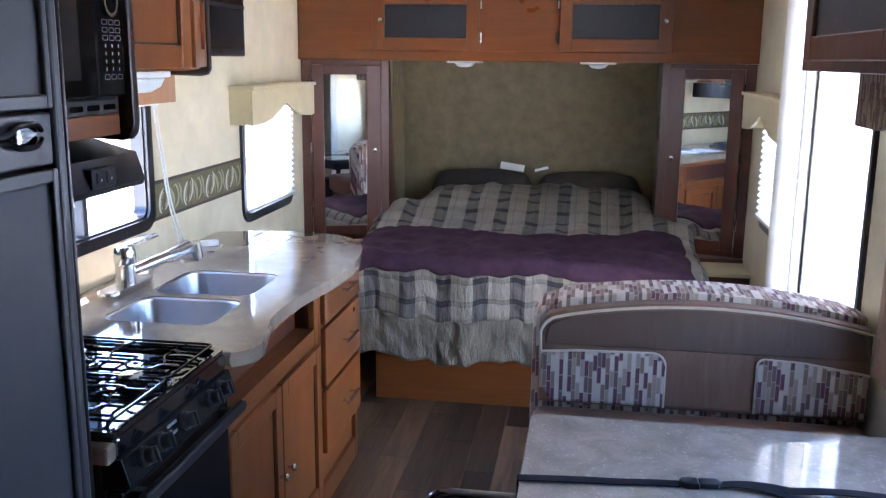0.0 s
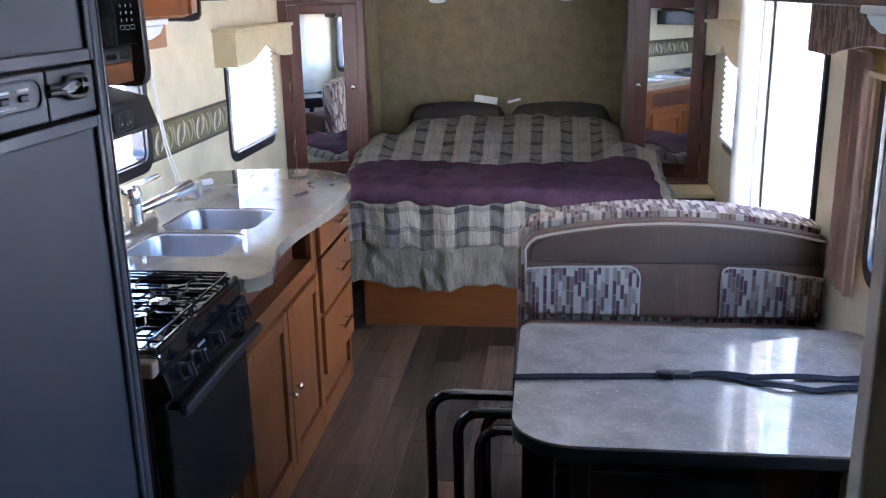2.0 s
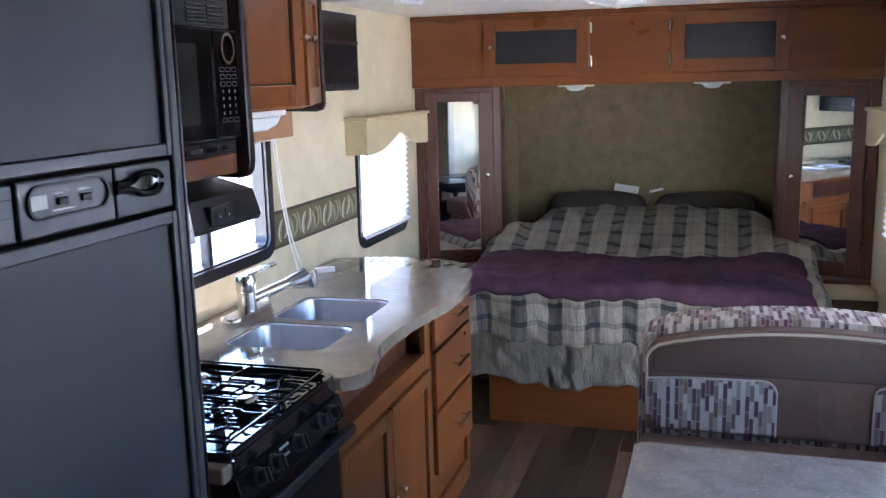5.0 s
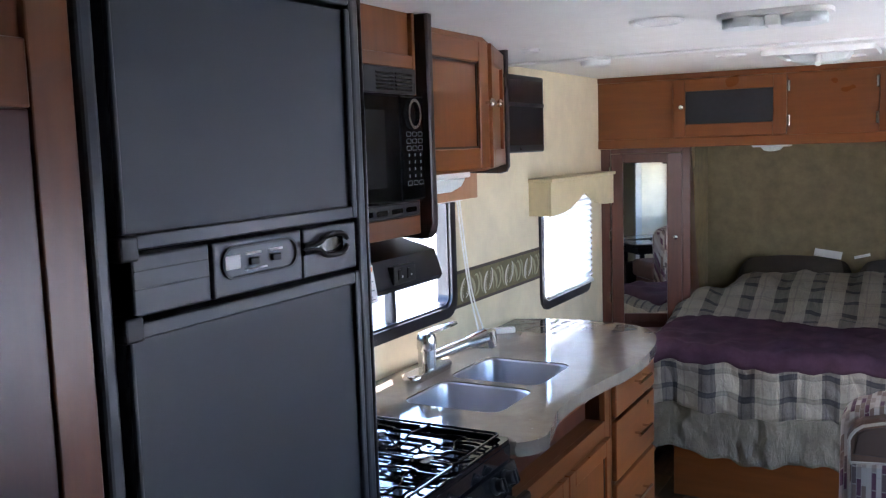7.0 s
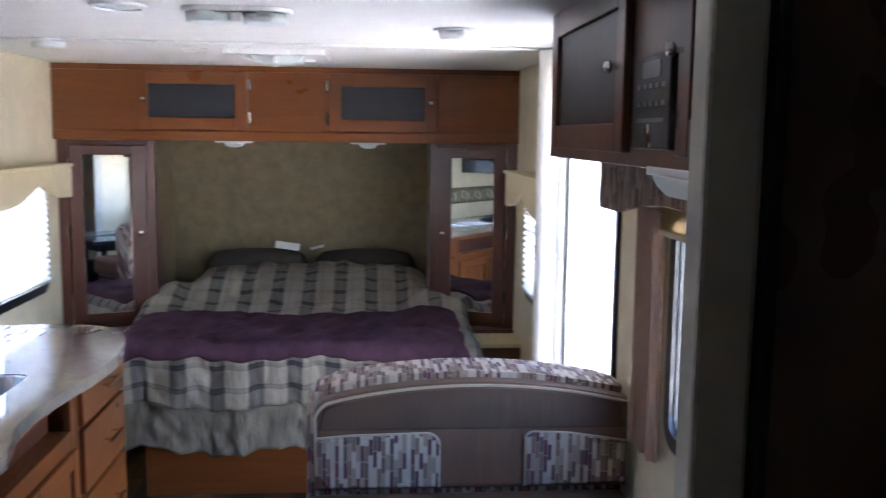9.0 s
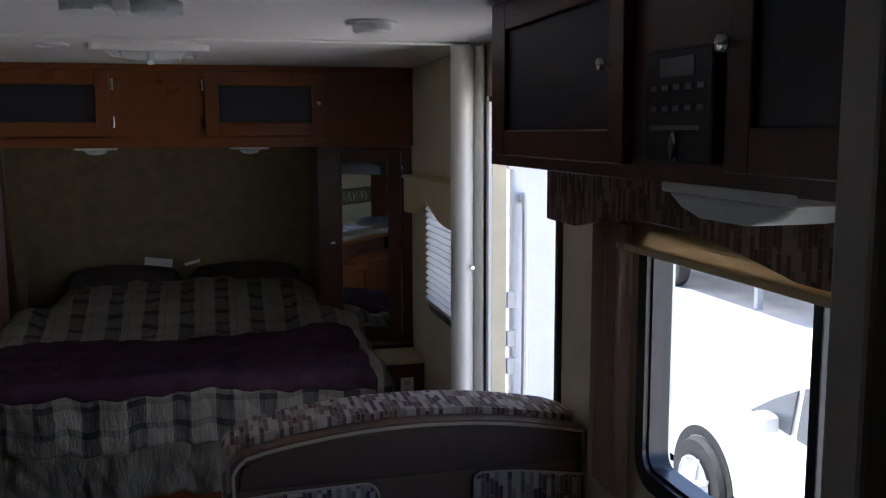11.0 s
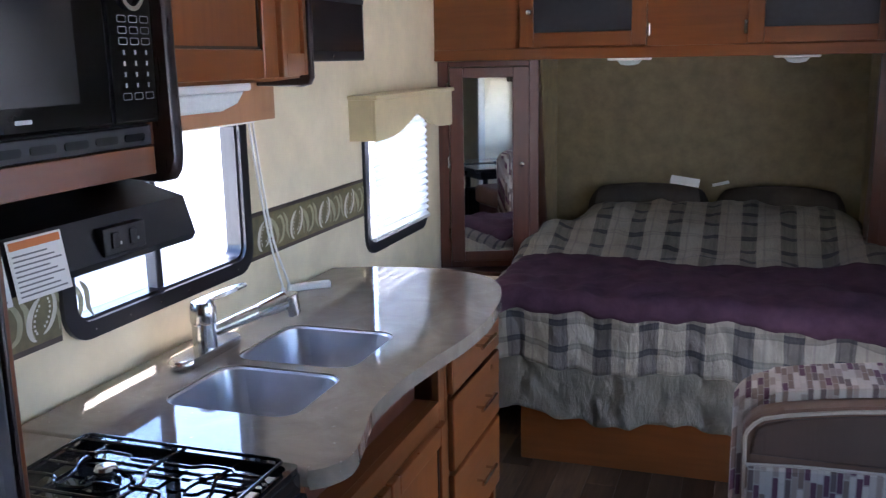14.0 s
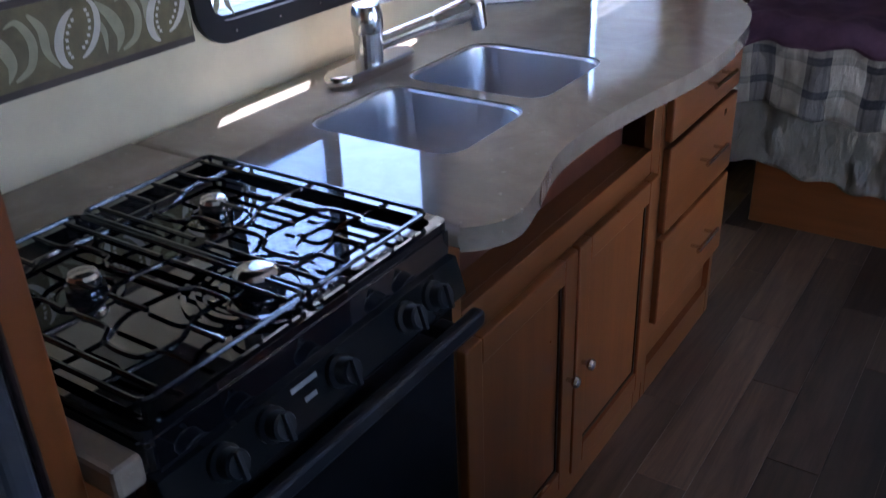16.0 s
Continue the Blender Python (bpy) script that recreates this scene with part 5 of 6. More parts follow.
tv = thing("television", (0.12, 3.3, 1.62), "black flat television on the wall above the shade", "television")
part("case", box(0.100, 0.150, 2.93, 3.50, 1.622, 1.925, 0.008, 3), black_satin, tv)
part("screen", box(0.1502, 0.1525, 2.95, 3.48, 1.652, 1.905, 0.0), tv_black, tv)
part("back_band", box(0.1526, 0.1545, 2.94, 3.49, 1.802, 1.817), black_satin, tv)
part("sensor", lathe([(0.006, 0), (0.006, 0.003), (0.003, 0.005)], (0.1502, 3.25, 1.637), 10, axis="x"), black_gloss, tv)
part("wall_arm", box(0.001, 0.0995, 3.12, 3.30, 1.70, 1.85, 0.004), black_satin, tv)
part("cable", tube(smooth_line([(0.10, 3.06, 1.622), (0.11, 3.06, 1.600), (0.09, 3.09, 1.585), (0.06, 3.11, 1.60), (0.04, 3.10, 1.64)], 6), 0.004, 6), black_satin, tv)

# ---- refrigerator and pantry ----
FX, FY0, FY1 = 0.667, 0.718, 1.337
fr = thing("refrigerator", (0.35, 1.02, 0.36), "black two-door trailer refrigerator with control panel", "refrigerator")
part("case", box(0.03, FX - 0.045, FY0, FY1, 0.365, H - 0.04), black_satin, fr)
for y0, y1 in ((FY0, FY0 + 0.028), (FY1 - 0.028, FY1)):
    part("frame_side", box(FX - 0.044, FX + 0.006, y0, y1, 0.365, H - 0.04, 0.008, 3), fridge_trim, fr)
part("frame_top", box(FX - 0.044, FX + 0.006, FY0 + 0.0285, FY1 - 0.0285, H - 0.075, H - 0.04, 0.006), fridge_trim, fr)
D0, D1 = FY0 + 0.050, FY1 - 0.027
for nm, z0, z1, lab in (("freezer_door", 1.537, 1.905, "black freezer door"), ("fridge_door", 0.375, 1.441, "black lower refrigerator door")):
    dd = part(nm, box(FX - 0.040, FX - 0.006, D0, D1, z0, z1, 0.004), fridge_black, fr, lab)
    part("edge_trim", box(FX - 0.0055, FX + 0.004, D1 - 0.014, D1, z0, z1, 0.003), fridge_trim, dd)
    za, zb = (z0, z0 + 0.022) if nm == "freezer_door" else (z1 - 0.022, z1)
    part("edge_trim", box(FX - 0.0055, FX + 0.004, D0, D1 - 0.0145, za, zb, 0.003), fridge_trim, dd)
    part("edge_trim", box(FX - 0.0055, FX + 0.004, D0, D0 + 0.008, zb if nm == "freezer_door" else z0, z1 if nm == "freezer_door" else za, 0.003), fridge_trim, dd)
    zh = z0 - 0.012 if nm == "freezer_door" else z1 - 0.022
    part("hinge", box(FX - 0.02, FX + 0.016, D0 - 0.016, D0 + 0.016, zh, zh + 0.034, 0.004), black_satin, dd)
band_z0, band_z1 = 1.447, 1.531
cp = part("control_band", box(FX - 0.036, FX - 0.004, D0 + 0.018, 0.933, band_z0, band_z1, 0.004), fridge_trim, fr)
for z in (1.483, 1.508):
    part("groove", box(FX - 0.0039, FX - 0.0029, D0 + 0.022, 0.929, z, z + 0.002), black_satin, cp)
cc = part("control_panel", box(FX - 0.036, FX - 0.002, 0.938, 1.149, band_z0, band_z1, 0.004), fridge_trim, fr)
ov = round_rect(0.953, 1.134, 1.472, 1.522, 0.0248, 8)
ov2 = round_rect(0.957, 1.130, 1.476, 1.518, 0.0208, 8)
part("oval_ring", ring(ov, ov2, "x", FX - 0.0018, FX + 0.002), black_satin, cc)
part("display", box(FX - 0.0018, FX - 0.0004, 0.962, 0.995, 1.487, 1.508), white_print, cc)
for y in (1.015, 1.068):
    part("slider", box(FX - 0.0018, FX + 0.003, y, y + 0.022, 1.489, 1.500, 0.002), black_satin, cc)
    part("printed_bar", box(FX - 0.0018, FX - 0.0012, y - 0.006, y + 0.03, 1.505, 1.509), white_print, cc)
part("printed_bar", box(FX - 0.0018, FX - 0.0012, 1.005, 1.058, 1.481, 1.484), white_print, cc)
hb = part("handle_box", box(FX - 0.036, FX - 0.002, 1.153, D1, band_z0, band_z1, 0.004), fridge_trim, fr)
part("handle_recess", prism(round_rect(1.192, 1.268, 1.480, 1.516, 0.017), "x", FX - 0.0018, FX - 0.0006), black_gloss, hb)
for s in (1, -1):
    part("latch_bar", tube(smooth_line([(FX + 0.004, 1.145, 1.498 + s * 0.006), (FX + 0.006, 1.185, 1.498 + s * 0.006), (FX + 0.008, 1.205, 1.498 + s * 0.016), (FX + 0.008, 1.25, 1.498 + s * 0.017), (FX + 0.004, 1.272, 1.498 + s * 0.007)], 4), 0.005, 8), black_satin, hb)

sur = thing("refrigerator_surround", (0.35, 1.03, 0), "cherry cabinet surround beside the refrigerator", "cabinet")
part("right_panel", box(0.002, 0.622, FY1 + 0.0095, 1.4005, 0.0, H - 0.002, 0.002), cherry, sur)
part("right_edge", box(FX - 0.044, FX + 0.006, FY1 + 0.0012, FY1 + 0.009, 0.0, H - 0.002, 0.004), espresso, sur)
part("lower_panel", box(0.03, FX - 0.05, FY0, FY1 + 0.001, 0.0, 0.36, 0.002), cherry, sur)
part("top_rail", box(0.03, FX - 0.02, FY0, FY1 + 0.001, H - 0.038, H - 0.002), cherry_y, sur)

pan2 = thing("pantry_cabinet", (0.35, 0.4, 0), "dark cherry pantry cabinet with tall door", "cabinet")
part("carcass", box(0.002, FX - 0.02, -0.05, FY0 - 0.004, 0.0, H - 0.002), cherry_dark, pan2)
part("stile", box(FX - 0.0195, FX, FY0 - 0.066, FY0 - 0.004, 0.0, H - 0.002, 0.003), cherry, pan2)
part("stile", box(FX - 0.0195, FX, -0.05, 0.02, 0.0, H - 0.002, 0.003), cherry, pan2)
part("rail", box(FX - 0.0195, FX, 0.0205, FY0 - 0.0665, 1.72, 1.80, 0.003), cherry_y, pan2)
pd = part("pantry_door", box(FX - 0.019, FX - 0.004, 0.0205, FY0 - 0.0665, 0.08, 1.7195, 0.003), cherry_dark, pan2, "tall dark glossy door")
part("upper_panel", box(FX - 0.019, FX - 0.010, 0.0205, FY0 - 0.0665, 1.8005, H - 0.002), cherry, pan2)

# ---- dinette: bench, table, chairs, overhead cabinet ----
bench = thing("dinette_bench", (1.85, 2.4, 0), "brown dinette bench with patchwork cushions and beige piping", "bench")
BL, BR = 1.40, 2.305
part("base", box(BL + 0.01, BR, 2.13, 2.60, 0.0, 0.50, 0.004), cherry_dark, bench)
part("seat_cushion", box(BL - 0.01, BR, 2.08, 2.475, 0.501, 0.645, 0.035, 4), brown_vinyl, bench, "brown vinyl seat cushion")


def back_z(x, lo=0.912, rise=0.055):
    t = (x - (BL + BR) / 2) / ((BR - BL) / 2)
    return lo + rise * (1 - t * t)


n = 24
xs = [BL + 0.004 + (BR - BL - 0.008) * k / n for k in range(n + 1)]


def corner_cut(x):
    e = max(0.0, 0.05 - (x - BL))
    return (0.05 - math.sqrt(max(0.0, 0.0025 - e * e))) if e else 0.0


top_line = [(x, back_z(x) - corner_cut(x)) for x in [BL + 0.002, BL + 0.008, BL + 0.018, BL + 0.035] + xs[2:]]
part("backrest_shell", prism([(BL - 0.022, 0.48)] + [(x - 0.02 * (1 - k / len(top_line)), z + 0.018) for k, (x, z) in enumerate(top_line)] + [(BR + 0.004, 0.48)], "y", 2.50, 2.66, 0.03, 4), patch_mat, bench, "patchwork cover along the back and top")
bk = part("backrest", prism([(BL + 0.004, 0.652)] + top_line + [(BR, 0.652)], "y", 2.452, 2.52, 0.018, 4), brown_vinyl, bench, "brown vinyl backrest with beige piping")
front_pipe = [(BL + 0.012, 2.4505, 0.70)] + [(x + 0.006, 2.4505, z - 0.010) for x, z in top_line] + [(BR - 0.004, 2.4505, 0.82)]
part("piping", tube(front_pipe, 0.0042, 6), piping_mat, bk)
part("upper_panel", prism([(BL + 0.018, 0.83)] + [(x + 0.012, z - 0.018) for x, z in top_line if BL + 0.01 < x < BR - 0.02] + [(BR - 0.012, 0.83)], "y", 2.4455, 2.456, 0.006, 3), dark_vinyl, bk)
for x0, x1, side in ((BL + 0.012, 1.757, 1), (2.003, BR - 0.006, -1)):
    z0, z1, r = 0.664, 0.822, 0.035
    if side > 0:
        ol = [(x0 + 0.03, z0), (x1, z0), (x1, z1 - r)] + [(x1 - r + r * math.cos(radians(a)), z1 - r + r * math.sin(radians(a))) for a in range(15, 90, 15)] + [(x1 - r, z1), (x0, z1 - 0.012), (x0, z0 + 0.04)]
        pipe = [(x1, 2.4435, z0), (x1, 2.4435, z1 - r)] + [(x1 - r + r * math.cos(radians(a)), 2.4435, z1 - r + r * math.sin(radians(a))) for a in range(15, 90, 15)] + [(x1 - r, 2.4435, z1), (x0 + 0.1, 2.4435, z1 - 0.004), (x0, 2.4435, z1 - 0.012)]
    else:
        r = 0.02
        ol = [(x0, z0), (x1, z0 + 0.004), (x1, z1 - 0.03), (x0 + 0.12, z1 - 0.004)] + [(x0 + r + r * math.cos(radians(a)), z1 - r + r * math.sin(radians(a))) for a in range(90, 181, 15)]
        pipe = [(x0, 2.4435, z0), (x0, 2.4435, z1 - r)] + [(x0 + r + r * math.cos(radians(a)), 2.4435, z1 - r + r * math.sin(radians(a))) for a in range(165, 89, -15)] + [(x0 + 0.12, 2.4435, z1 - 0.004), (x1, 2.4435, z1 - 0.03)]
    part("patch_panel", prism(ol, "y", 2.4375, 2.456, 0.009, 3), patch_mat, bk, "plum, cream and grey patchwork panel")
    part("piping", tube(pipe, 0.0038, 6), piping_mat, bk)

table = thing("dinette_table", (1.86, 1.72, 0), "grey stone-look dinette table with a black edge", "table")
TL, TR, TN, TF, TZ = 1.408, 2.30, 1.395, 2.085, 0.765
r = 0.13
ol = [(TL, TF - 0.02), (TL, TN + r)] + [(TL + r - r * math.cos(radians(a)), TN + r - r * math.sin(radians(a))) for a in range(10, 91, 10)] + [(TR, TN), (TR, TF - 0.04), (TR - 0.04, TF), (TL + 0.02, TF)]
part("tabletop", prism(ol, "z", TZ - 0.006, TZ, 0.001), table_mat, table)
part("edge_band", prism([(x + (0.001 if x > 1.8 else -0.001), y) for x, y in ol], "z", TZ - 0.034, TZ - 0.0065, 0.003), black_satin, table)
part("apron", box(1.50, 2.28, 1.56, 1.98, 0.66, TZ - 0.0345), black_satin, table)
for x in (1.56, 2.2):
    for y in (1.60, 1.94):
        part("leg", rod((x, y, 0.0), (x, y, 0.6595), 0.022, 12), black_satin, table)

strap = thing("tie_down_strap", (1.86, 1.73, TZ), "black webbing strap with buckle tied round the table", "strap")
line = [(TL - 0.003, 1.715), (1.55, 1.728), (1.66, 1.738), (1.735, 1.745)]
line2 = [(1.81, 1.752), (1.90, 1.757), (2.02, 1.752), (2.15, 1.757), (2.298, 1.760)]
for ln in (line, line2, [(1.82, 1.757), (1.90, 1.742), (2.0, 1.70), (2.08, 1.688), (2.16, 1.70), (2.24, 1.722), (2.298, 1.715)]):
    pts = smooth_line([(x, y, 0) for x, y in ln], 6)
    bm = bmesh.new()
    prev = None
    for k, p in enumerate(pts):
        lift = TZ + 0.002 + 0.006 * abs(math.sin(k * 0.35)) * (1 if ln is not line else 0.2)
        row = [bm.verts.new((p.x, p.y + s * 0.0125, lift + h)) for s, h in ((-1, 0), (1, 0.001), (1, 0.0035), (-1, 0.0025))]
        if prev:
            for i in range(4):
                bm.faces.new((prev[i], prev[(i + 1) % 4], row[(i + 1) % 4], row[i]))
        prev = row
    part("webbing", bm, strap_black, strap)
part("webbing", box(TL - 0.006, TL - 0.0025, 1.703, 1.728, 0.60, TZ + 0.004, 0.001), strap_black, strap)
bk2 = part("buckle", prism([(1.735, 1.735), (1.75, 1.728), (1.772, 1.73), (1.772, 1.763), (1.75, 1.765), (1.735, 1.757)], "z", TZ + 0.001, TZ + 0.014, 0.003), black_satin, strap)
part("buckle_prong", prism([(1.774, 1.733), (1.81, 1.735), (1.82, 1.752), (1.81, 1.769), (1.774, 1.765)], "z", TZ + 0.002, TZ + 0.013, 0.003), black_satin, bk2)


def folding_chair(y, left, top, inner, label):
    """A folded chair stored on edge below the table: bent tube frames and a padded panel."""
    th = thing("folding_chair", (1.7, y, 0), label, "folding chair", "chairs under the table")
    for k, (dx, dz, dy) in enumerate(((0.0, 0.0, 0.0), (inner, -0.026, -0.03))):
        x0, z1, rb = left + dx, top + dz, 0.055
        bend = [(x0 + rb - rb * math.sin(radians(a)), y + dy, z1 - rb + rb * math.cos(radians(a))) for a in range(0, 91, 15)]
        pts = [(2.15, y + dy, z1), (1.7, y + dy, z1)] + bend + [(x0 + 0.002, y + dy, 0.30), (x0 + 0.006, y + dy, 0.012)]
        part("frame_tube", tube(pts, 0.0125, 12), black_gloss, th)
        part("rubber_foot", lathe([(0.015, 0), (0.016, 0.012), (0.014, 0.03)], (x0 + 0.006, y + dy, 0.0), 12), rubber, th)
    part("seat_pad", box(1.50, 1.98, y - 0.022, y + 0.018, 0.16, 0.56, 0.018, 3), black_satin, th)
    return th


folding_chair(1.73, 1.202, 0.712, 0.135, "black tube folding chair stored under the table")
folding_chair(1.66, 1.276, 0.700, 0.052, "black tube folding chair stored under the table")

oc = thing("dinette_cabinet", (2.19, 1.76, 1.6), "dark cherry overhead cabinet with dark door panels", "cabinet")
OX = 2.082
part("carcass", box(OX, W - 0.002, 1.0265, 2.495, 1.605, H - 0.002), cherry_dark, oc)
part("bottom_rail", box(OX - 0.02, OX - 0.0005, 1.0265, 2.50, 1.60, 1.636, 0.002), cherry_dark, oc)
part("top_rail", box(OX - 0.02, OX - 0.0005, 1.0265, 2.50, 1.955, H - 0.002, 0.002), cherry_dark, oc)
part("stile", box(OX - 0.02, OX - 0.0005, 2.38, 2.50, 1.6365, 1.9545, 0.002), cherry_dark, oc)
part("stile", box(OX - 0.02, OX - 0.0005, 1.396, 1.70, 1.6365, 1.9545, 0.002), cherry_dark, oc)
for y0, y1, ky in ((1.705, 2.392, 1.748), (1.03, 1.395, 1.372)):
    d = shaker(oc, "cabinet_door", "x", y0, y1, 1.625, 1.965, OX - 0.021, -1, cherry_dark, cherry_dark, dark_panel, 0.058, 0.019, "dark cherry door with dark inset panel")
    knob("knob", (OX - 0.04, ky, 1.79), "-x", d)
radio = thing("wall_radio", (2.06, 1.53, 1.63), "black built-in wall radio with rows of buttons", "radio")
part("face", box(OX - 0.040, OX - 0.021, 1.424, 1.628, 1.634, 1.798, 0.006), black_satin, radio)
part("display", box(OX - 0.0415, OX - 0.0402, 1.475, 1.575, 1.757, 1.785), grey_print, radio)
for rr in range(2):
    for k in range(5):
        part("button", box(OX - 0.0425, OX - 0.0402, 1.445 + k * 0.034, 1.464 + k * 0.034, 1.738 - rr * 0.030, 1.747 - rr * 0.030, 0.001), grey_print, radio)
part("disc_slot", box(OX - 0.0412, OX - 0.0402, 1.455, 1.605, 1.681, 1.688), grey_print, radio)
part("dial", turned(lathe([(0.014, 0), (0.014, 0.004), (0.011, 0.007)], (0, 0, 0), 16), Matrix.Translation((OX - 0.0402, 1.526, 1.658)) @ Vector((-1, 0, 0)).to_track_quat("Z", "Y").to_matrix().to_4x4() @ Matrix.Diagonal((0.7, 1.5, 1, 1))), chrome, radio)
lamp = thing("dinette_lamp", (2.14, 1.4, 1.55), "white lens lamp under the dinette cabinet", "lamp")
part("base_plate", box(2.06, 2.19, 1.26, 1.60, 1.588, 1.6045, 0.004), white_plastic, lamp)
part("lens", prism([(1.27, 1.5875), (1.31, 1.566), (1.37, 1.556), (1.49, 1.556), (1.55, 1.566), (1.59, 1.5875)], "x", 2.065, 2.185, 0.008, 3), lens_mat, lamp)

# ---- ceiling fixtures ----
dome = thing("ceiling_light", (1.20, 2.52, H), "white twin-lens ceiling light", "ceiling light")
part("base", prism(round_rect(1.06, 1.35, 2.44, 2.58, 0.05), "z", H - 0.014, H - 0.001, 0.004), white_plastic, dome)
for x0, x1 in ((1.075, 1.185), (1.225, 1.335)):
    part("lens", prism(round_rect(x0, x1, 2.45, 2.57, 0.035), "z", H - 0.04, H - 0.0145, 0.014, 3), lens_mat, dome)
part("centre_strip", box(1.1865, 1.2235, 2.455, 2.565, H - 0.042, H - 0.0145, 0.006), white_plastic, dome)

vent = thing("roof_vent", (1.18, 3.82, H), "white framed roof vent with a lens light", "roof vent")
part("frame", ring(round_rect(0.98, 1.385, 3.66, 4.06, 0.02, 3), round_rect(1.03, 1.335, 3.71, 4.01, 0.015, 3), "z", H - 0.022, H - 0.001), white_plastic, vent)
part("screen", box(1.031, 1.334, 3.711, 4.009, H - 0.012, H - 0.002), ceiling_white, vent)
part("lens", prism([(1.07, H - 0.0125), (1.09, H - 0.045), (1.14, H - 0.055), (1.23, H - 0.055), (1.28, H - 0.045), (1.30, H - 0.0125)], "y", 3.73, 3.86, 0.008, 3), lens_mat, vent)
part("handle", rod((1.185, 3.70, H - 0.062), (1.185, 3.73, H - 0.03), 0.012, 12), white_plastic, vent)

for sx, sy, rr in ((0.90, 2.48, 0.075), (0.86, 3.72, 0.06), (0.33, 2.94, 0.035)):
    sp = thing("ceiling_speaker", (sx, sy, H), "round white ceiling speaker grille", "speaker", "round fittings on the ceiling")
    part("ring", lathe([(rr, -0.001), (rr * 0.97, -0.008), (rr * 0.82, -0.011), (rr * 0.78, -0.006)], (sx, sy, H), 28), white_plastic, sp)
    part("grille", lathe([(rr * 0.77, -0.0062), (rr * 0.5, -0.010), (rr * 0.1, -0.011)], (sx, sy, H), 28), ceiling_white, sp)
for sx, sy, rr, hh, lab in ((1.83, 2.88, 0.055, 0.034, "round white smoke alarm on the ceiling"), (0.39, 3.46, 0.06, 0.034, "round white ceiling alarm near the track")):
    al = thing("smoke_alarm", (sx, sy, H), lab, "smoke alarm", "alarms on the ceiling")
    part("base", lathe([(rr * 1.35, -0.001), (rr * 1.33, -0.007), (rr * 1.05, -0.0075)], (sx, sy, H), 28), white_plastic, al)
    part("cover", lathe([(rr, -0.0078), (rr * 0.98, -hh * 0.8), (rr * 0.85, -hh), (rr * 0.3, -hh * 1.04)], (sx, sy, H), 28), white_plastic, al)

# ---- outside: lot, parked car, neighbouring trailers ----
GZ0 = -1.0
structure("ground", box(-400, 400, -400, 400, GZ0 - 0.2, GZ0), concrete, "pale gravel sales lot", "ground")

car = thing("parked_car", (5.3, 4.1, GZ0), "white parked hatchback seen through the window", "car")
side = smooth_line([(6.20, 0, 0.30), (6.24, 0, 0.62), (6.10, 0, 0.86), (5.70, 0, 0.96), (5.12, 0, 1.03), (4.62, 0, 1.31), (4.1, 0, 1.44), (3.4, 0, 1.42), (2.75, 0, 1.02), (2.2, 0, 0.90), (1.95, 0, 0.72), (1.92, 0, 0.34), (2.1, 0, 0.24), (6.0, 0, 0.24)], 5, closed=True)
part("body", prism([(p.x, GZ0 + p.z) for p in side], "x", 4.50, 6.15, 0.12, 4), car_paint, car)
for nm, gl in (("quarter_glass", [(5.06, 1.00), (4.80, 1.15), (4.60, 1.25), (4.66, 0.97)]), ("side_glass", [(4.60, 0.965), (4.54, 1.275), (4.2, 1.37), (3.85, 1.385), (3.82, 0.94)]), ("rear_side_glass", [(3.76, 0.94), (3.78, 1.385), (3.4, 1.355), (2.95, 1.02), (3.2, 0.93)])):
    part(nm, prism([(y, GZ0 + z) for y, z in gl], "x", 4.485, 4.4995, 0.004), car_glass, car)
part("door_mirror", box(4.36, 4.47, 4.72, 4.86, GZ0 + 0.95, GZ0 + 1.07, 0.03, 3), car_paint, car)
part("sill_strip", box(4.488, 4.4995, 3.4, 5.0, GZ0 + 0.30, GZ0 + 0.40, 0.004), rubber, car)
for wy in (5.60, 2.85):
    wh = part("wheel", lathe([(0.20, -0.02), (0.30, -0.02), (0.32, 0.01), (0.32, 0.17), (0.30, 0.2)], (4.47, wy, GZ0 + 0.32), 30, axis="x"), rubber, car)
    part("arch", ring([(wy + 0.385 * math.cos(k * math.tau / 30), GZ0 + 0.33 + 0.385 * math.sin(k * math.tau / 30)) for k in range(30)], [(wy + 0.325 * math.cos(k * math.tau / 30), GZ0 + 0.325 + 0.325 * math.sin(k * math.tau / 30)) for k in range(30)], "x", 4.492, 4.498), rubber, car)
    part("rim", lathe([(0.20, -0.015), (0.185, -0.02), (0.15, 0.01), (0.05, -0.005), (0.02, -0.012)], (4.445, wy, GZ0 + 0.32), 30, axis="x"), rv_grey, wh)
    for k in range(7):
        a = k * math.tau / 7
        part("spoke", rod((4.426, wy, GZ0 + 0.32), (4.428, wy + 0.19 * math.cos(a), GZ0 + 0.32 + 0.19 * math.sin(a)), 0.02, 8), car_paint, wh)


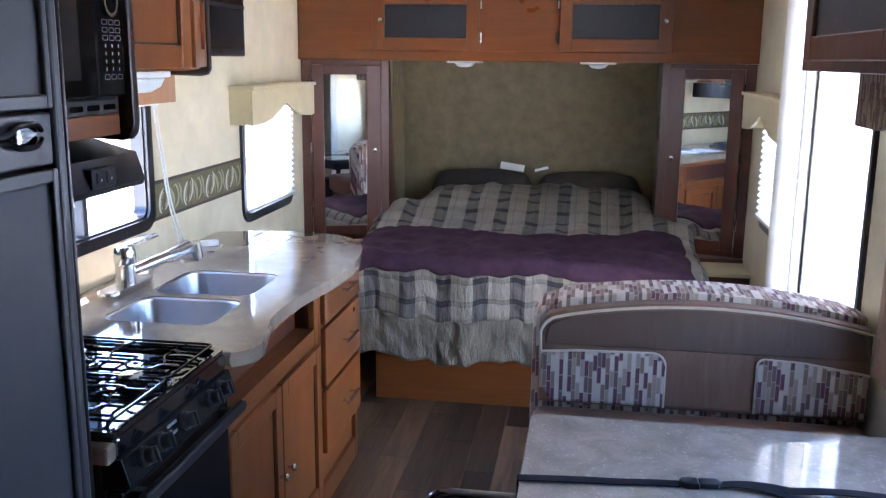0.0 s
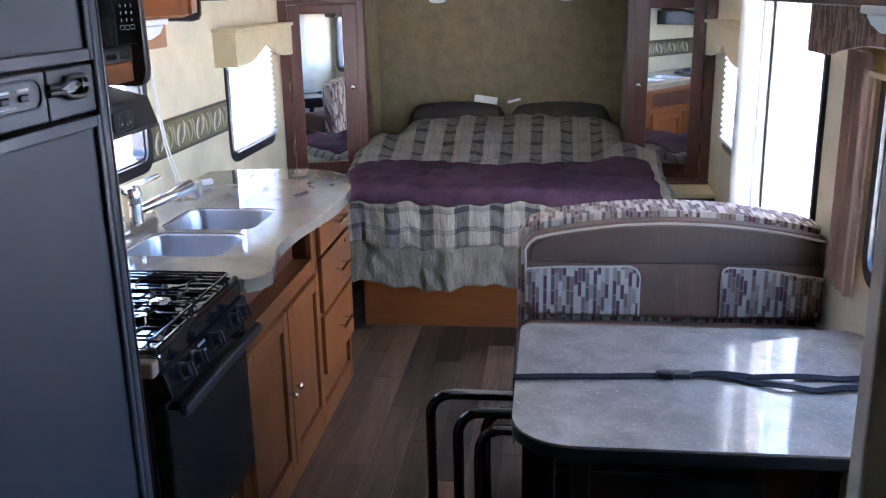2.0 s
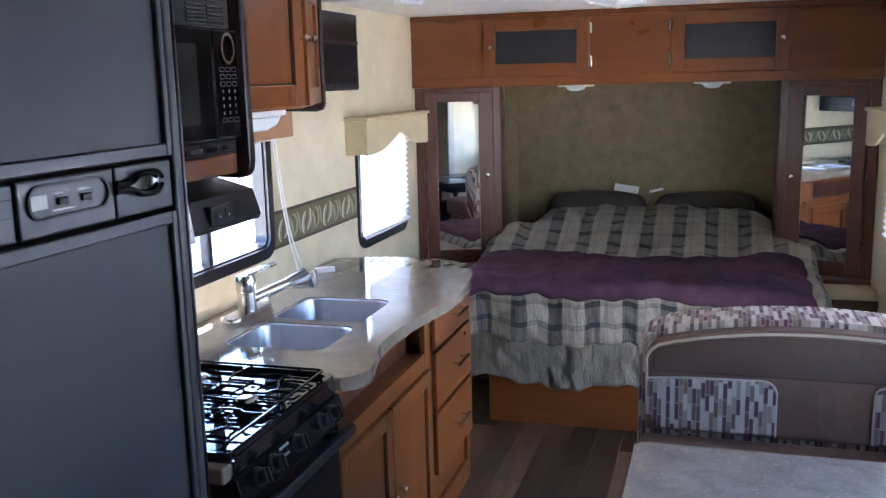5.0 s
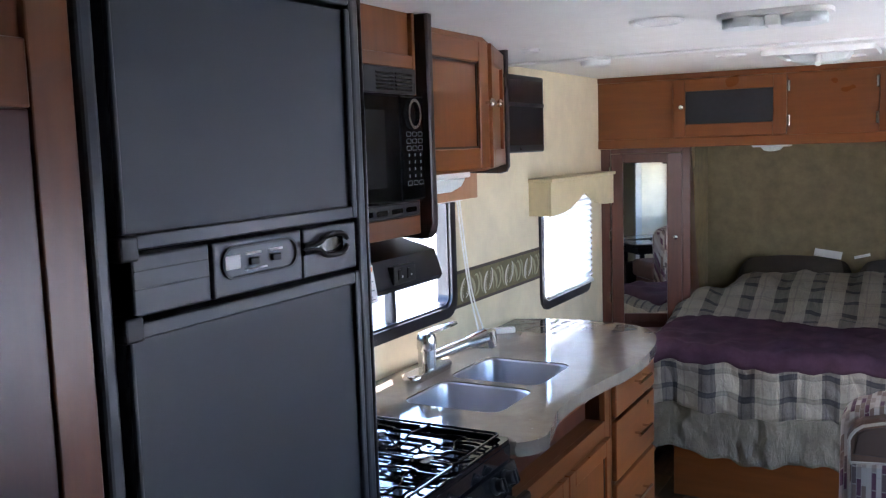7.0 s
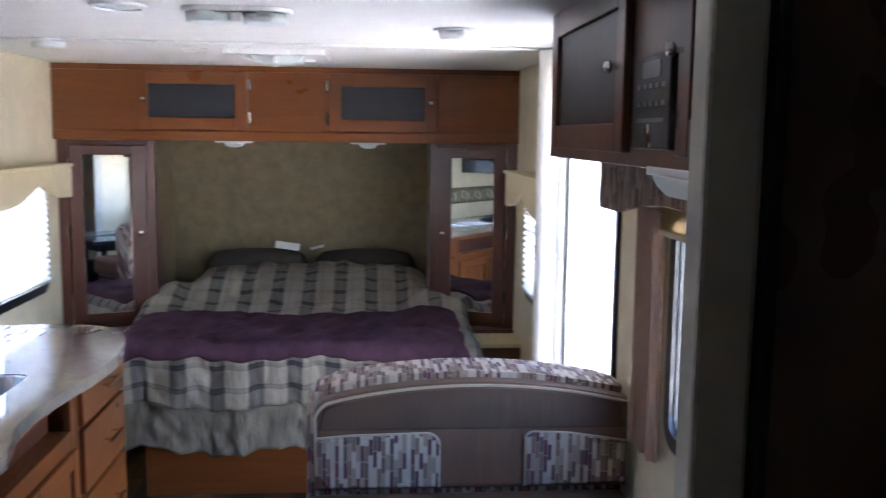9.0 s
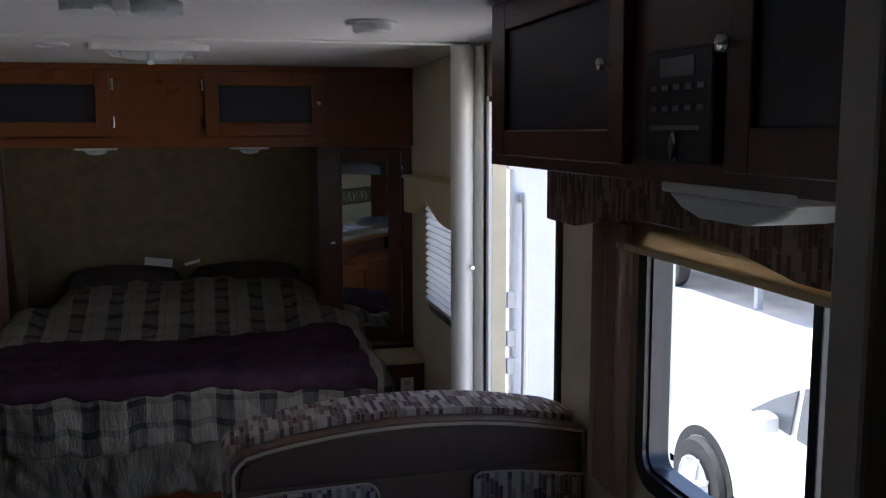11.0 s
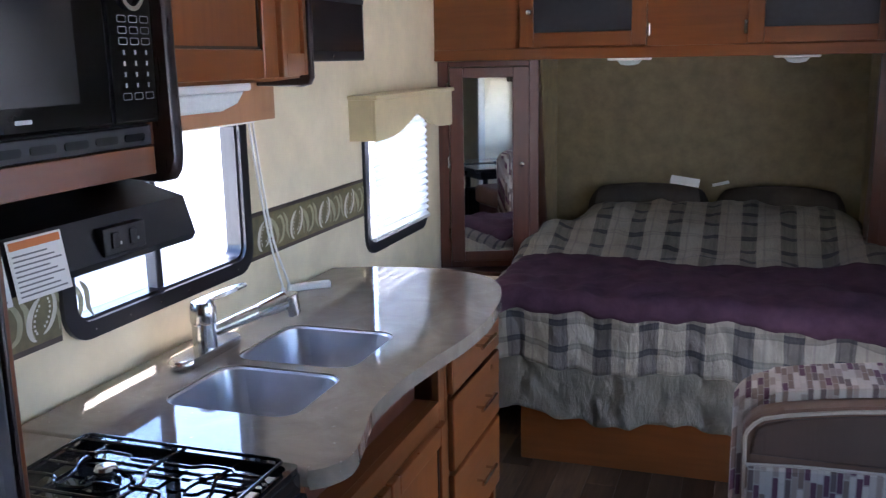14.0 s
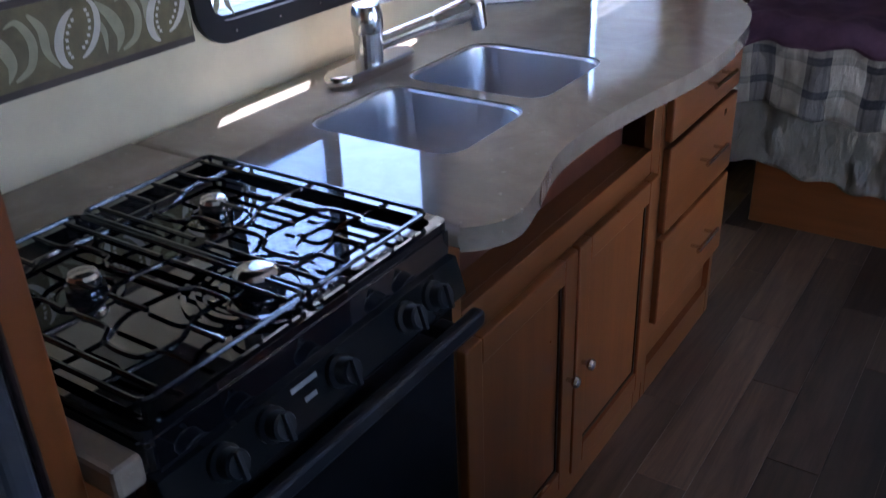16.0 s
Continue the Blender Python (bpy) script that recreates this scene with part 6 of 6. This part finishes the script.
def trailer(x0, x1, y0, y1, label):
    th = thing("parked_trailer", ((x0 + x1) / 2, (y0 + y1) / 2, GZ0), label, "travel trailer", "trailers on the lot")
    part("body", box(x0, x1, y0, y1, GZ0 + 0.55, GZ0 + 3.1, 0.12, 4), rv_white, th)
    near = x1 if x1 < 1 else x0
    s = 1 if x1 < 1 else -1
    a, c = sorted((near + s * 0.001, near + s * 0.012))
    part("skirt_band", box(a, c, y0 + 0.15, y1 - 0.15, GZ0 + 0.68, GZ0 + 1.05), rv_grey, th)
    for k in range(4):
        yy = y0 + 0.7 + k * (y1 - y0 - 1.4) / 4
        wdw = part("window", box(a, c, yy, yy + 0.8, GZ0 + 1.75, GZ0 + 2.4, 0.004), car_glass, th)
    for wy in (y0 + (y1 - y0) * 0.45, y0 + (y1 - y0) * 0.58):
        part("wheel", lathe([(0.18, -0.01), (0.33, -0.01), (0.35, 0.03), (0.35, 0.2)], (near - s * 0.24 if s > 0 else near + 0.03, wy, GZ0 + 0.35), 24, axis="x"), rubber, th)
    for yy, zz in ((y0 + 1.9, 1.35), (y0 + 2.5, 1.38), (y0 + 3.6, 1.3)):
        part("hatch", box(a + s * 0.0115, c + s * 0.014, yy, yy + 0.28, GZ0 + zz, GZ0 + zz + 0.2, 0.004), rv_grey, th)
    part("jack_leg", box(near - s * 0.25 - 0.05, near - s * 0.25 + 0.05, y0 + 1.2, y0 + 1.3, GZ0, GZ0 + 0.56, 0.01), rv_grey, th)
    return th


trailer(-6.1, -3.6, 1.5, 9.2, "white travel trailer parked beyond the kitchen window")
trailer(9.0, 11.5, 0.0, 9.0, "white travel trailer parked beyond the entry door")
trailer(9.0, 11.5, 11.0, 19.0, "white travel trailer parked further along the lot")

# ---- floor planks ----
floor = bpy.data.objects["floor"]
PW, PLANK = 0.120, 0.78
rng = random.Random(5)
meshes = {}


def plank_mesh(length, width):
    key = (round(length, 3), round(width, 3))
    if key not in meshes:
        bm = box(-width / 2 + 0.0006, width / 2 - 0.0006, 0.0008, length - 0.0008, -0.0055, 0.0, 0.0006, 1)
        me = bpy.data.meshes.new("plank")
        bmesh.ops.recalc_face_normals(bm, faces=bm.faces[:])
        bm.to_mesh(me)
        bm.free()
        me.materials.append(plank_wood)
        meshes[key] = me
    return meshes[key]


col = 0
x = 0.0
while x < W - 0.01:
    wd = min(PW, W - x)
    y = REAR - (col * 0.37 % 1.0) * PLANK
    while y < NOSE:
        a, e = max(y, REAR), min(y + PLANK, NOSE)
        if e - a > 0.02:
            ob = new("plank", plank_mesh(e - a, wd))
            ob.parent = floor
            ob.location = (x + wd / 2, a, 0.0)
        y += PLANK
    x += PW
    col += 1
